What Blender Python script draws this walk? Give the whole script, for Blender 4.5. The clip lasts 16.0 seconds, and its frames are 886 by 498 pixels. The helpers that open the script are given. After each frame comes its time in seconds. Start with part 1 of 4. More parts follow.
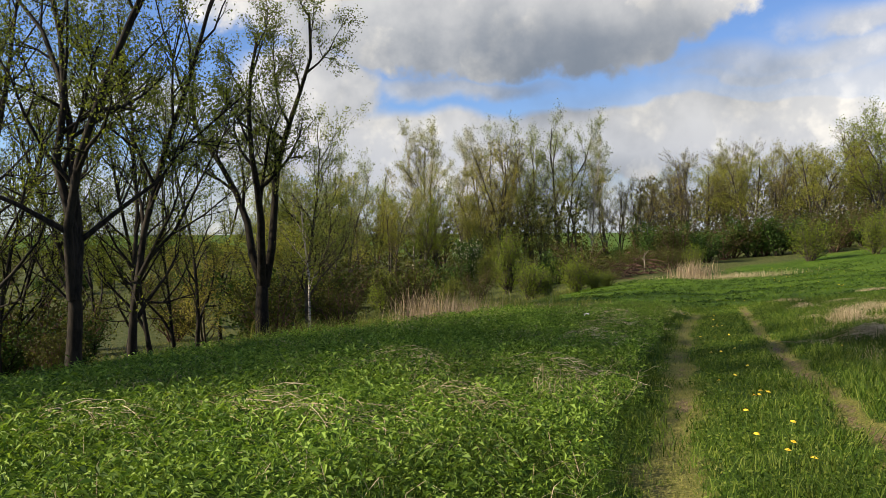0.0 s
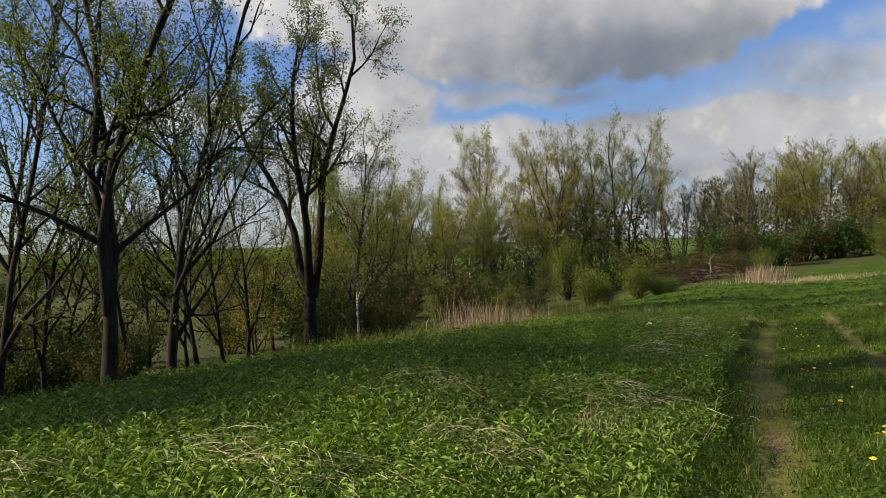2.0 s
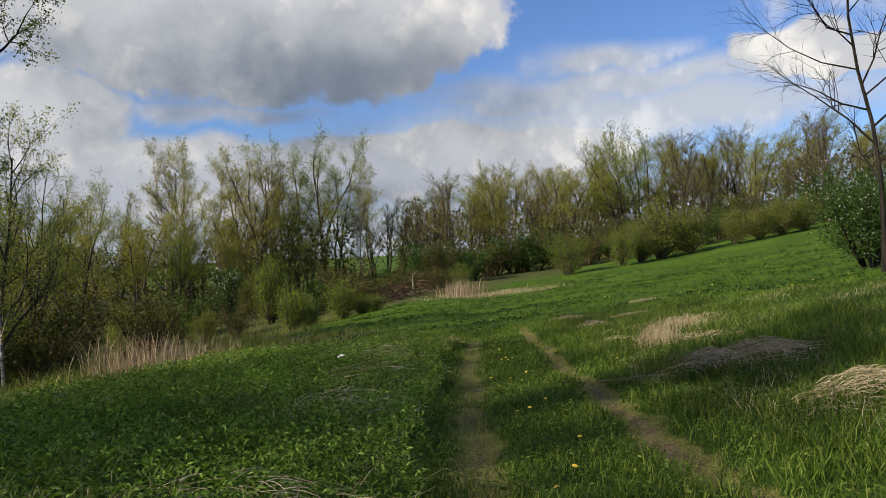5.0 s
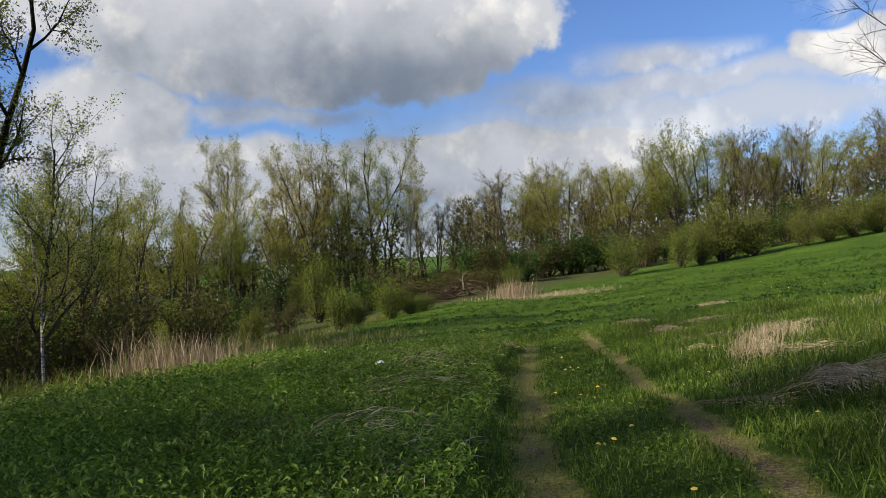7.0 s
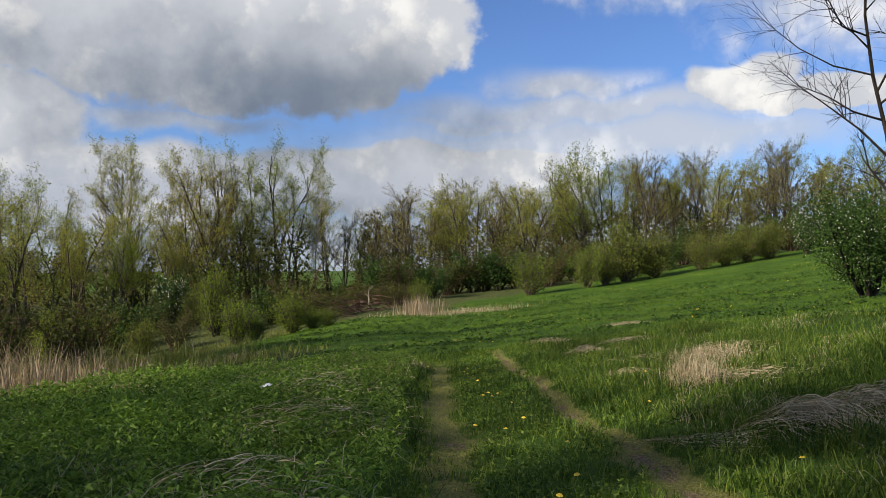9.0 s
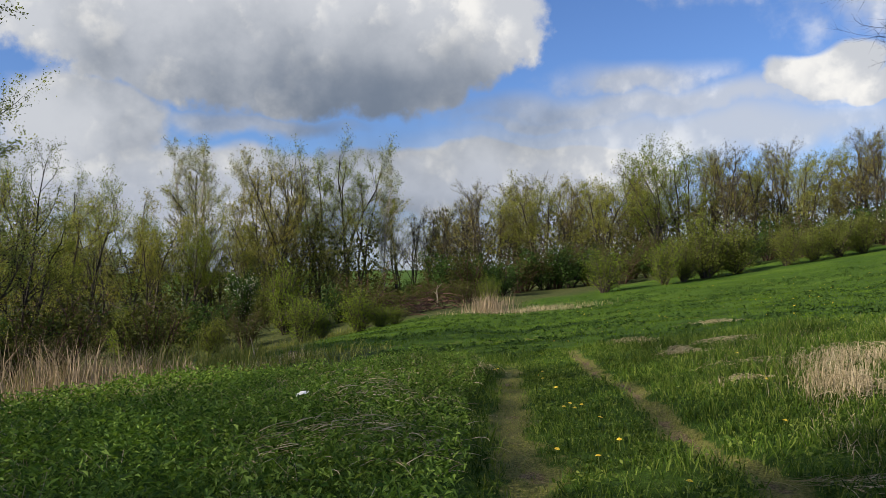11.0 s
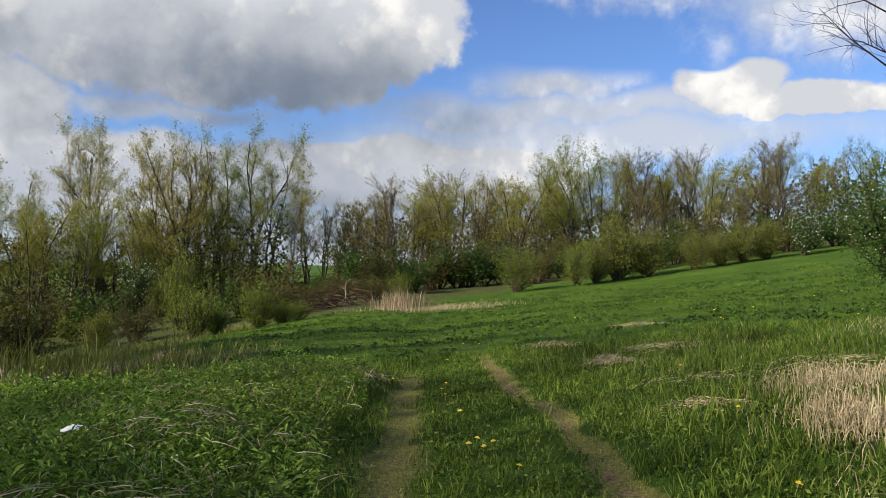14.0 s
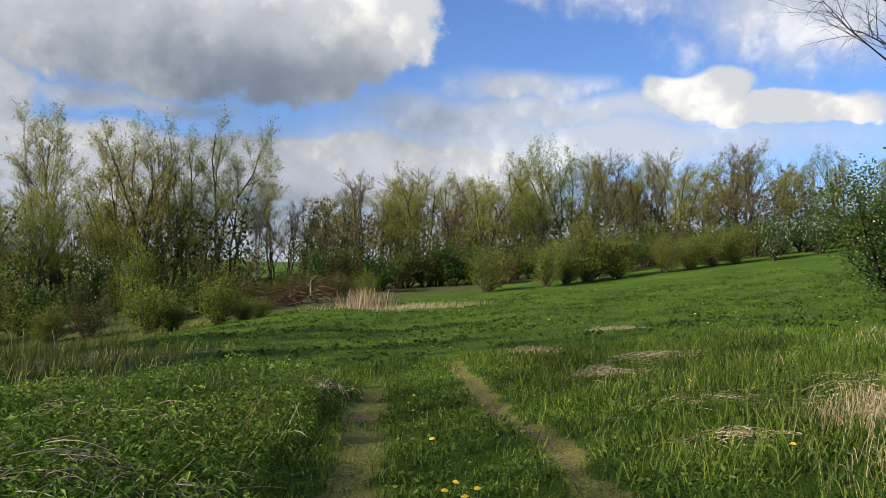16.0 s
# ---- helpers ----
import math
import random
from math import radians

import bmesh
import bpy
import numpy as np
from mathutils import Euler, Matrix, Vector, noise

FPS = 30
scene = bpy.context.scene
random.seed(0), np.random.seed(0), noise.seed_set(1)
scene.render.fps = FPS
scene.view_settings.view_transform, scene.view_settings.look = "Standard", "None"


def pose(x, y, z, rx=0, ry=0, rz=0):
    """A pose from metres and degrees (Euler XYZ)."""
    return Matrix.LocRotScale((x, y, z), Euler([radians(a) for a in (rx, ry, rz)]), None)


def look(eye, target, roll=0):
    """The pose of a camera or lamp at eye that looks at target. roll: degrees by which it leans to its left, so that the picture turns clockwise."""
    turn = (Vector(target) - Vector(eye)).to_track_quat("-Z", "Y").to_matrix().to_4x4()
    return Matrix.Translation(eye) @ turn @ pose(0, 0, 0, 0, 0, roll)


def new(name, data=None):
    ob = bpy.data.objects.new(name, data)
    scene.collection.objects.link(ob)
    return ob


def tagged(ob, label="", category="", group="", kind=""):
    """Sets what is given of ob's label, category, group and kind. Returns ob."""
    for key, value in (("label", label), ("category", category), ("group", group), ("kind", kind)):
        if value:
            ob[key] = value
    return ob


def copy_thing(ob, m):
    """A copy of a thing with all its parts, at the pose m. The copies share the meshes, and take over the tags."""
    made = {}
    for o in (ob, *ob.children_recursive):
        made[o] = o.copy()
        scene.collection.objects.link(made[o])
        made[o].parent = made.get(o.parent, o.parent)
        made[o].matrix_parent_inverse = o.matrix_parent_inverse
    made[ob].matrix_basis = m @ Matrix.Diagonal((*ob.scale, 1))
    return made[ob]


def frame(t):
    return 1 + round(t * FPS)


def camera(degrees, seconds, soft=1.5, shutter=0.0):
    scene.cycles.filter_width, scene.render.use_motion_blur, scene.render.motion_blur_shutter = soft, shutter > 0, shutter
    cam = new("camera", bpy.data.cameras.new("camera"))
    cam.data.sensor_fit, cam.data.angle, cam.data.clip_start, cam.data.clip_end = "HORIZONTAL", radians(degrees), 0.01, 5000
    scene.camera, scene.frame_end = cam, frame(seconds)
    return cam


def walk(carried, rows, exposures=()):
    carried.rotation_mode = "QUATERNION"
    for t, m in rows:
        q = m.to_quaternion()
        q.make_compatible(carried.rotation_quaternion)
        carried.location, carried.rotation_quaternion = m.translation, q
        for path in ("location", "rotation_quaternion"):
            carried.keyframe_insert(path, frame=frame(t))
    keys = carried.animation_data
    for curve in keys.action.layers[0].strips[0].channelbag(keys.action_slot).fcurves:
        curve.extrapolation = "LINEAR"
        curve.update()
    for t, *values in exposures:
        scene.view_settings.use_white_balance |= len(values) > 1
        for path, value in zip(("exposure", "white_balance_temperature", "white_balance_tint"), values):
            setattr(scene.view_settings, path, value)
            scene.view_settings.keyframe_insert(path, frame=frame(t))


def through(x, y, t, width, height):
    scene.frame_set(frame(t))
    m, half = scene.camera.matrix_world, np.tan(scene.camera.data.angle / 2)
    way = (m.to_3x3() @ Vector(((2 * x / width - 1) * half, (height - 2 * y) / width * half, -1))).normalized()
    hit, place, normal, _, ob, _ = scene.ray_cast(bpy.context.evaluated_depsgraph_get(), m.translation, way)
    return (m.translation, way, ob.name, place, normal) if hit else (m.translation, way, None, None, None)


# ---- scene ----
cam = camera(60.6, 16.0, soft=0.38)
PATH = [
    (0, (0.856, 0.000, 1.886), (0.063, 2.094, 1.833), -0.4),
    (0.5, (0.790, 0.334, 1.861), (0.035, 2.442, 1.809), -0.3),
    (1, (0.706, 0.709, 1.850), (0.030, 2.844, 1.804), -1.0),
    (1.5, (0.640, 1.188, 1.822), (-0.133, 3.291, 1.793), -1.2),
    (2, (0.578, 1.678, 1.749), (-0.375, 3.705, 1.725), -1.5),
    (2.5, (0.606, 2.090, 1.735), (-0.301, 4.138, 1.714), -1.3),
    (3, (0.595, 2.537, 1.718), (-0.178, 4.639, 1.698), -1.3),
    (3.5, (0.576, 2.936, 1.721), (0.250, 5.152, 1.723), -2.1),
    (3.7, (0.564, 3.070, 1.717), (0.438, 5.307, 1.709), -2.5),
    (5.8, (0.223, 5.449, 1.588), (0.058, 7.683, 1.600), -2.1),
    (6, (0.200, 5.581, 1.569), (0.007, 7.812, 1.579), -2.1),
    (6.5, (0.166, 5.920, 1.564), (-0.065, 8.148, 1.578), -2.1),
    (7, (0.172, 6.354, 1.522), (-0.111, 8.576, 1.536), -1.9),
    (7.5, (0.156, 6.719, 1.502), (-0.119, 8.942, 1.514), -1.8),
    (8, (0.143, 7.096, 1.485), (0.058, 9.334, 1.503), -1.4),
    (8.5, (0.101, 7.510, 1.449), (0.084, 9.750, 1.481), -1.0),
    (9, (0.015, 7.879, 1.399), (0.006, 10.118, 1.455), -0.3),
    (9.5, (-0.022, 8.287, 1.356), (-0.044, 10.526, 1.416), -1.4),
    (9.7, (-0.025, 8.447, 1.350), (-0.188, 10.680, 1.413), -1.4),
    (11.8, (0.027, 10.276, 1.192), (-0.190, 12.505, 1.238), -0.6),
    (12, (0.038, 10.442, 1.189), (-0.047, 12.681, 1.229), -0.7),
    (12.5, (0.084, 10.817, 1.163), (0.012, 13.055, 1.210), -0.6),
    (13, (0.099, 11.228, 1.122), (0.025, 13.466, 1.167), -0.1),
    (13.5, (0.141, 11.654, 1.110), (0.166, 13.892, 1.160), 0.9),
    (14, (0.177, 12.028, 1.103), (0.213, 14.267, 1.150), 0.9),
    (14.5, (0.143, 12.356, 1.076), (0.180, 14.595, 1.124), 0.9),
    (15, (0.149, 12.750, 1.051), (0.240, 14.988, 1.096), 0.9),
    (15.5, (0.181, 13.135, 1.056), (0.264, 15.374, 1.102), 1.5),
    (16, (0.180, 13.527, 1.038), (0.309, 15.763, 1.085), 2.0),
]
walk(cam, [(t, look(e, a, r)) for t, e, a, r in PATH], [(0, 1.05, 7050, 10), (1.5, 0.86, 7050, 10), (2.5, 0.68, 6900, 10), (3.7, 0.62, 6750, 10), (6, 0.8, 6600, 10), (9, 0.76, 6500, 10), (12.5, 0.7, 6450, 10), (13.5, 0.83, 6550, 10), (16, 0.88, 6550, 10)])


# ---- world, sun, exposure ----
SUN_FROM = Vector((-0.84, -0.54, 0.0)).normalized()
SUN_EL = radians(30)


def node(nt, kind, *values, **props):
    """A node with its properties set; values are numbers, colours or sockets, in the order of its inputs."""
    n = nt.nodes.new(kind)
    for key, value in props.items():
        setattr(n, key, value)
    for k, value in enumerate(values):
        if value is None:
            continue
        if isinstance(value, bpy.types.NodeSocket):
            nt.links.new(value, n.inputs[k])
        else:
            n.inputs[k].default_value = value
    return n


def calc(nt, op, a, b=None, c=None, clamp=False):
    return node(nt, "ShaderNodeMath", a, b, c, operation=op, use_clamp=clamp).outputs[0]


def blend(nt, f, a, b, how="MIX"):
    n = nt.nodes.new("ShaderNodeMix")
    n.data_type, n.blend_type = "RGBA", how
    for k, value in ((0, f), (6, a), (7, b)):
        if isinstance(value, bpy.types.NodeSocket):
            nt.links.new(value, n.inputs[k])
        else:
            n.inputs[k].default_value = value
    return n.outputs[2]


def ramp(nt, f, lo, hi):
    n = node(nt, "ShaderNodeMapRange", f, lo, hi, 0.0, 1.0)
    n.interpolation_type = "SMOOTHSTEP"
    return n.outputs[0]


def make_world():
    w = bpy.data.worlds.new("sky")
    w.use_nodes = True
    scene.world = w
    nt = w.node_tree
    nt.nodes.clear()
    sky = node(nt, "ShaderNodeTexSky", sky_type="NISHITA", sun_disc=False, sun_elevation=SUN_EL,
               sun_rotation=math.atan2(SUN_FROM.x, SUN_FROM.y), air_density=1.0, dust_density=0.6, ozone_density=2.0)
    way = node(nt, "ShaderNodeTexCoord").outputs["Generated"]
    xyz = node(nt, "ShaderNodeSeparateXYZ", way).outputs
    soft = node(nt, "ShaderNodeTexNoise", way, None, 7.0, 6.0, 0.55)
    fine = node(nt, "ShaderNodeTexNoise", way, None, 26.0, 8.0, 0.6)
    puff = node(nt, "ShaderNodeTexNoise", way, None, 13.0, 5.0, 0.5)
    n1 = calc(nt, "SUBTRACT", soft.outputs[0], 0.5)
    n2 = calc(nt, "SUBTRACT", fine.outputs[0], 0.5)
    n3 = calc(nt, "SUBTRACT", puff.outputs[0], 0.5)
    az = calc(nt, "MULTIPLY", calc(nt, "ARCTAN2", xyz[0], xyz[1]), 57.296)
    el = calc(nt, "MULTIPLY", calc(nt, "ARCSINE", xyz[2]), 57.296)
    u = calc(nt, "ADD", az, calc(nt, "MULTIPLY", n1, 8.0))
    v = calc(nt, "ADD", el, calc(nt, "MULTIPLY", n3, 3.5))

    def mass(u0, v0, ru, rv):
        a = calc(nt, "DIVIDE", calc(nt, "SUBTRACT", u, u0), ru)
        b = calc(nt, "DIVIDE", calc(nt, "SUBTRACT", v, v0), rv)
        d = calc(nt, "SQRT", calc(nt, "ADD", calc(nt, "MULTIPLY", a, a), calc(nt, "MULTIPLY", b, b)))
        return calc(nt, "SUBTRACT", 1.0, d)

    def union(masses):
        out = masses[0]
        for m in masses[1:]:
            out = calc(nt, "SMOOTH_MAX", out, m, 0.12)
        return out

    grey = union([mass(-9.5, 17.8, 11.2, 6.8), mass(-20, 18.5, 15, 7.6), mass(-27, 23, 18, 10)])
    heap = union([mass(-2, 6.8, 16, 3.0), mass(-24, 6.0, 16, 3.2), mass(-31, 10.0, 6, 3.6), mass(21.8, 12.8, 4.2, 1.75), mass(28, 11.4, 6, 1.2)])
    thin = union([mass(12, 9.4, 24, 2.2), mass(11, 11.6, 20, 1.5), mass(4, 10.8, 10, 0.9), mass(9, 13.5, 6.8, 1.3), mass(17, 21.5, 11, 3.0), mass(30, 18.5, 10, 5.0), mass(-20, 10.6, 10, 0.9),
                  mass(-8, 2.5, 60, 3.6), mass(-20, 40, 60, 13), mass(-46, 19, 7, 3.5), mass(-42, 9, 9, 2.0), mass(60, 22, 24, 8)])
    roam = calc(nt, "SUBTRACT", calc(nt, "MULTIPLY", n1, 6.0), 0.25)
    away = ramp(nt, calc(nt, "ABSOLUTE", calc(nt, "SUBTRACT", az, -10.0)), 55.0, 75.0)
    roam = calc(nt, "SUBTRACT", calc(nt, "MULTIPLY", away, calc(nt, "ADD", roam, 1.2)), 1.2)
    high = ramp(nt, el, 9.5, 15.0)
    edge = calc(nt, "MULTIPLY", n2, calc(nt, "ADD", calc(nt, "MULTIPLY", high, 0.4), 0.2))
    cover_thick = ramp(nt, calc(nt, "ADD", union([calc(nt, "MULTIPLY", grey, 1.9), heap, roam]), edge), -0.07, 0.2)
    cover_thin = calc(nt, "MULTIPLY", ramp(nt, calc(nt, "ADD", thin, calc(nt, "MULTIPLY", edge, 1.8)), -0.3, 0.75), 0.82)
    cover = calc(nt, "MAXIMUM", cover_thick, cover_thin)
    # bellies in shade, crowns and billows in the light
    belly = calc(nt, "ADD", mass(-12.5, 12.4, 21.5, 6.2), calc(nt, "ADD", calc(nt, "MULTIPLY", n1, 1.7), calc(nt, "MULTIPLY", n3, 0.9)))
    dark = ramp(nt, belly, -0.35, 1.0)
    dark2 = calc(nt, "MULTIPLY", ramp(nt, calc(nt, "ADD", mass(-9, 3.6, 11, 2.8), n3), -0.1, 0.8), 0.6)
    dark = calc(nt, "MAXIMUM", dark, dark2)
    bent = node(nt, "ShaderNodeVectorMath", way, node(nt, "ShaderNodeVectorMath", fine.outputs[1], (0.055, 0.055, 0.055), operation="MULTIPLY").outputs[0], operation="ADD").outputs[0]
    cell = nt.nodes.new("ShaderNodeTexVoronoi")
    cell.feature = "SMOOTH_F1"
    cell.inputs["Scale"].default_value, cell.inputs["Smoothness"].default_value, cell.inputs["Detail"].default_value = 19.0, 0.7, 2.0
    nt.links.new(bent, cell.inputs["Vector"])
    billow = calc(nt, "SUBTRACT", calc(nt, "MULTIPLY", n3, 1.3), calc(nt, "MULTIPLY", calc(nt, "SUBTRACT", cell.outputs["Distance"], 0.4), 0.45))
    body = ramp(nt, calc(nt, "ADD", billow, calc(nt, "MULTIPLY", n2, 0.3)), -0.24, 0.2)
    body = calc(nt, "ADD", calc(nt, "MULTIPLY", body, 0.72), calc(nt, "MULTIPLY", ramp(nt, v, 4.5, 9.5), 0.28))
    white = blend(nt, body, (5.2, 5.6, 6.4, 1), (10.4, 10.2, 9.8, 1))
    cloud = blend(nt, dark, white, (1.95, 2.4, 3.15, 1))
    blue = blend(nt, 1.0, sky.outputs[0], (0.86, 1.1, 1.58, 1), "MULTIPLY")
    colour = blend(nt, cover, blue, cloud)
    out = node(nt, "ShaderNodeBackground", colour, 0.055)
    node(nt, "ShaderNodeOutputWorld", out.outputs[0])


make_world()
sun_data = bpy.data.lights.new("sun", "SUN")
sun_data.energy, sun_data.angle, sun_data.color = 5.0, radians(0.6), (1.0, 0.88, 0.68)
sun = new("sun", sun_data)
sun_way = SUN_FROM * math.cos(SUN_EL) + Vector((0, 0, math.sin(SUN_EL)))
sun.matrix_world = look(sun_way * 60, (0, 0, 0))


# ---- materials ----
def material(name):
    m = bpy.data.materials.new(name)
    m.use_nodes = True
    nt = m.node_tree
    nt.nodes.clear()
    return m, nt


def finish(nt, shader):
    node(nt, "ShaderNodeOutputMaterial", shader)


def principled(nt, colour, rough=0.8, normal=None, spec=0.3):
    n = nt.nodes.new("ShaderNodeBsdfPrincipled")
    for key, value in (("Base Color", colour), ("Roughness", rough), ("Normal", normal), ("Specular IOR Level", spec)):
        if value is None:
            continue
        if isinstance(value, bpy.types.NodeSocket):
            nt.links.new(value, n.inputs[key])
        else:
            n.inputs[key].default_value = value
    return n.outputs[0]


def leafy(name, lo, mid, hi, through=0.35, patch=0.0, rough=0.55, spec=0.25, even=0.0):
    """Leaf or blade: colour by piece, larger patches by place, part of the light let through."""
    m, nt = material(name)
    lo, hi = ([c + (k - c) * (1 - even) for c, k in zip(mid, end)] for end in (lo, hi))
    rnd = node(nt, "ShaderNodeNewGeometry").outputs["Random Per Island"]
    cr = nt.nodes.new("ShaderNodeValToRGB")
    cr.color_ramp.elements[0].color, cr.color_ramp.elements[1].color = (*lo, 1), (*hi, 1)
    cr.color_ramp.elements.new(0.55).color = (*mid, 1)
    nt.links.new(rnd, cr.inputs[0])
    colour = cr.outputs[0]
    place = node(nt, "ShaderNodeNewGeometry").outputs["Position"]
    big = node(nt, "ShaderNodeTexNoise", place, None, 0.55, 3.0, 0.6).outputs[0]
    k = node(nt, "ShaderNodeMapRange", big, 0.3, 0.7, 1.0 - patch, 1.0 + patch).outputs[0]
    colour = blend(nt, 1.0, colour, node(nt, "ShaderNodeCombineXYZ", k, k, k).outputs[0], "MULTIPLY")
    a = principled(nt, colour, rough, None, spec)
    b = node(nt, "ShaderNodeBsdfTranslucent", blend(nt, 1.0, colour, (1.25, 1.2, 0.7, 1), "MULTIPLY")).outputs[0]
    mix = node(nt, "ShaderNodeMixShader", through, a, b)
    finish(nt, mix.outputs[0])
    return m


def barky(name, lo, hi, scale=9.0, rough=0.9):
    m, nt = material(name)
    place = node(nt, "ShaderNodeTexCoord").outputs["Object"]
    stretch = node(nt, "ShaderNodeMapping", place)
    stretch.inputs["Scale"].default_value = (1, 1, 0.25)
    n = node(nt, "ShaderNodeTexNoise", stretch.outputs[0], None, scale, 6.0, 0.65).outputs[0]
    big = node(nt, "ShaderNodeTexNoise", place, None, 0.9, 2.0, 0.5).outputs[0]
    f = ramp(nt, calc(nt, "ADD", n, calc(nt, "MULTIPLY", calc(nt, "SUBTRACT", big, 0.5), 0.5)), 0.32, 0.68)
    colour = blend(nt, f, (*lo, 1), (*hi, 1))
    bump = node(nt, "ShaderNodeBump", 0.6, 0.03, None, n)
    finish(nt, principled(nt, colour, rough, bump.outputs[0], 0.2))
    return m


def birch_bark():
    m, nt = material("birch_bark")
    place = node(nt, "ShaderNodeTexCoord").outputs["Object"]
    stretch = node(nt, "ShaderNodeMapping", place)
    stretch.inputs["Scale"].default_value = (1.2, 1.2, 5.0)
    n = node(nt, "ShaderNodeTexNoise", stretch.outputs[0], None, 2.2, 5.0, 0.6).outputs[0]
    colour = blend(nt, ramp(nt, n, 0.47, 0.6), (0.33, 0.30, 0.26, 1), (0.06, 0.05, 0.045, 1))
    finish(nt, principled(nt, colour, 0.8, None, 0.2))
    return m


def plain(name, colour, rough=0.7, vary=0.2, scale=20.0):
    m, nt = material(name)
    place = node(nt, "ShaderNodeTexCoord").outputs["Object"]
    n = node(nt, "ShaderNodeTexNoise", place, None, scale, 4.0, 0.6).outputs[0]
    k = node(nt, "ShaderNodeMapRange", n, 0.25, 0.75, 1.0 - vary, 1.0 + vary).outputs[0]
    c = blend(nt, 1.0, (*colour, 1), node(nt, "ShaderNodeCombineXYZ", k, k, k).outputs[0], "MULTIPLY")
    finish(nt, principled(nt, c, rough, None, 0.25))
    return m


def ground_material():
    """Turf, with bare trodden soil where the wear is high and rank dead growth on the left bank."""
    m, nt = material("turf")
    place = node(nt, "ShaderNodeNewGeometry").outputs["Position"]
    wear = node(nt, "ShaderNodeAttribute", attribute_name="wear").outputs["Fac"]
    rank = node(nt, "ShaderNodeAttribute", attribute_name="rank").outputs["Fac"]
    fine = node(nt, "ShaderNodeTexNoise", place, None, 38.0, 5.0, 0.7).outputs[0]
    mid = node(nt, "ShaderNodeTexNoise", place, None, 3.2, 5.0, 0.65).outputs[0]
    big = node(nt, "ShaderNodeTexNoise", place, None, 0.22, 4.0, 0.6).outputs[0]
    grass = blend(nt, ramp(nt, mid, 0.35, 0.68), (0.028, 0.064, 0.007, 1), (0.060, 0.118, 0.012, 1))
    grass = blend(nt, ramp(nt, big, 0.4, 0.7), grass, (0.076, 0.134, 0.014, 1))
    # dark flecks: shade between the blades, painted into the turf colour
    grass = blend(nt, calc(nt, "MULTIPLY", ramp(nt, fine, 0.42, 0.68), 0.8), grass, (0.016, 0.034, 0.005, 1))
    wild = blend(nt, ramp(nt, mid, 0.4, 0.62), (0.030, 0.045, 0.012, 1), (0.078, 0.084, 0.028, 1))
    grass = blend(nt, rank, grass, wild)
    soil = blend(nt, ramp(nt, fine, 0.36, 0.64), (0.07, 0.05, 0.028, 1), (0.225, 0.172, 0.10, 1))
    moss = blend(nt, ramp(nt, fine, 0.35, 0.65), (0.085, 0.095, 0.022, 1), (0.20, 0.19, 0.060, 1))
    brk = calc(nt, "ADD", wear, calc(nt, "MULTIPLY", calc(nt, "SUBTRACT", mid, 0.5), 1.35))
    colour = blend(nt, ramp(nt, brk, 0.2, 0.45), grass, moss)
    colour = blend(nt, ramp(nt, brk, 0.66, 0.95), colour, soil)
    relief = node(nt, "ShaderNodeBump")
    relief.inputs["Strength"].default_value, relief.inputs["Distance"].default_value = 0.9, 0.05
    nt.links.new(calc(nt, "ADD", fine, mid), relief.inputs["Height"])
    finish(nt, principled(nt, colour, 0.95, relief.outputs[0], 0.1))
    return m


TURF = ground_material()
GRASS = leafy("grass_blade", (0.021, 0.048, 0.006), (0.068, 0.120, 0.014), (0.165, 0.208, 0.043), 0.35, 0.35, 0.6, 0.12)
SHORT = leafy("short_grass", (0.065, 0.098, 0.016), (0.125, 0.158, 0.028), (0.22, 0.21, 0.062), 0.3, 0.3)
MEADOW = leafy("meadow_grass", (0.038, 0.080, 0.004), (0.062, 0.116, 0.007), (0.105, 0.160, 0.014), 0.3, 0.4, 0.65, 0.08)
CROP = leafy("crop_leaf", (0.030, 0.070, 0.009), (0.118, 0.208, 0.025), (0.215, 0.315, 0.055), 0.3, 0.3, 0.6, 0.18)
STRAW = leafy("straw", (0.19, 0.155, 0.095), (0.35, 0.29, 0.195), (0.54, 0.46, 0.33), 0.25, 0.15, 0.8, 0.15)
REED = leafy("dry_reed", (0.12, 0.092, 0.064), (0.25, 0.195, 0.138), (0.42, 0.335, 0.24), 0.2, 0.15, 0.8, 0.15)
WEED = leafy("rank_weed", (0.065, 0.088, 0.014), (0.135, 0.165, 0.026), (0.25, 0.235, 0.07), 0.3, 0.35)
LEAF_OLIVE = leafy("olive_leaf", (0.106, 0.123, 0.020), (0.213, 0.230, 0.043), (0.325, 0.325, 0.078), 0.4, 0.2, 0.7, 0.1, 0.5)
LEAF_MAPLE = leafy("unfolding_leaf", (0.040, 0.054, 0.010), (0.088, 0.116, 0.020), (0.155, 0.185, 0.036), 0.5, 0.2, 0.7, 0.1, 0.3)
LEAF_LIME = leafy("lime_leaf", (0.090, 0.125, 0.015), (0.157, 0.204, 0.024), (0.235, 0.280, 0.045), 0.4, 0.2, 0.7, 0.1, 0.5)
LEAF_FRESH = leafy("fresh_leaf", (0.085, 0.125, 0.012), (0.135, 0.190, 0.020), (0.20, 0.25, 0.038), 0.4, 0.2, 0.7, 0.1, 0.5)
LEAF_RUST = leafy("russet_leaf", (0.112, 0.105, 0.022), (0.224, 0.208, 0.047), (0.325, 0.291, 0.081), 0.4, 0.2, 0.7, 0.1, 0.5)
LEAF_GREY = leafy("grey_green_leaf", (0.095, 0.123, 0.031), (0.196, 0.235, 0.069), (0.302, 0.336, 0.123), 0.4, 0.2, 0.7, 0.1, 0.5)
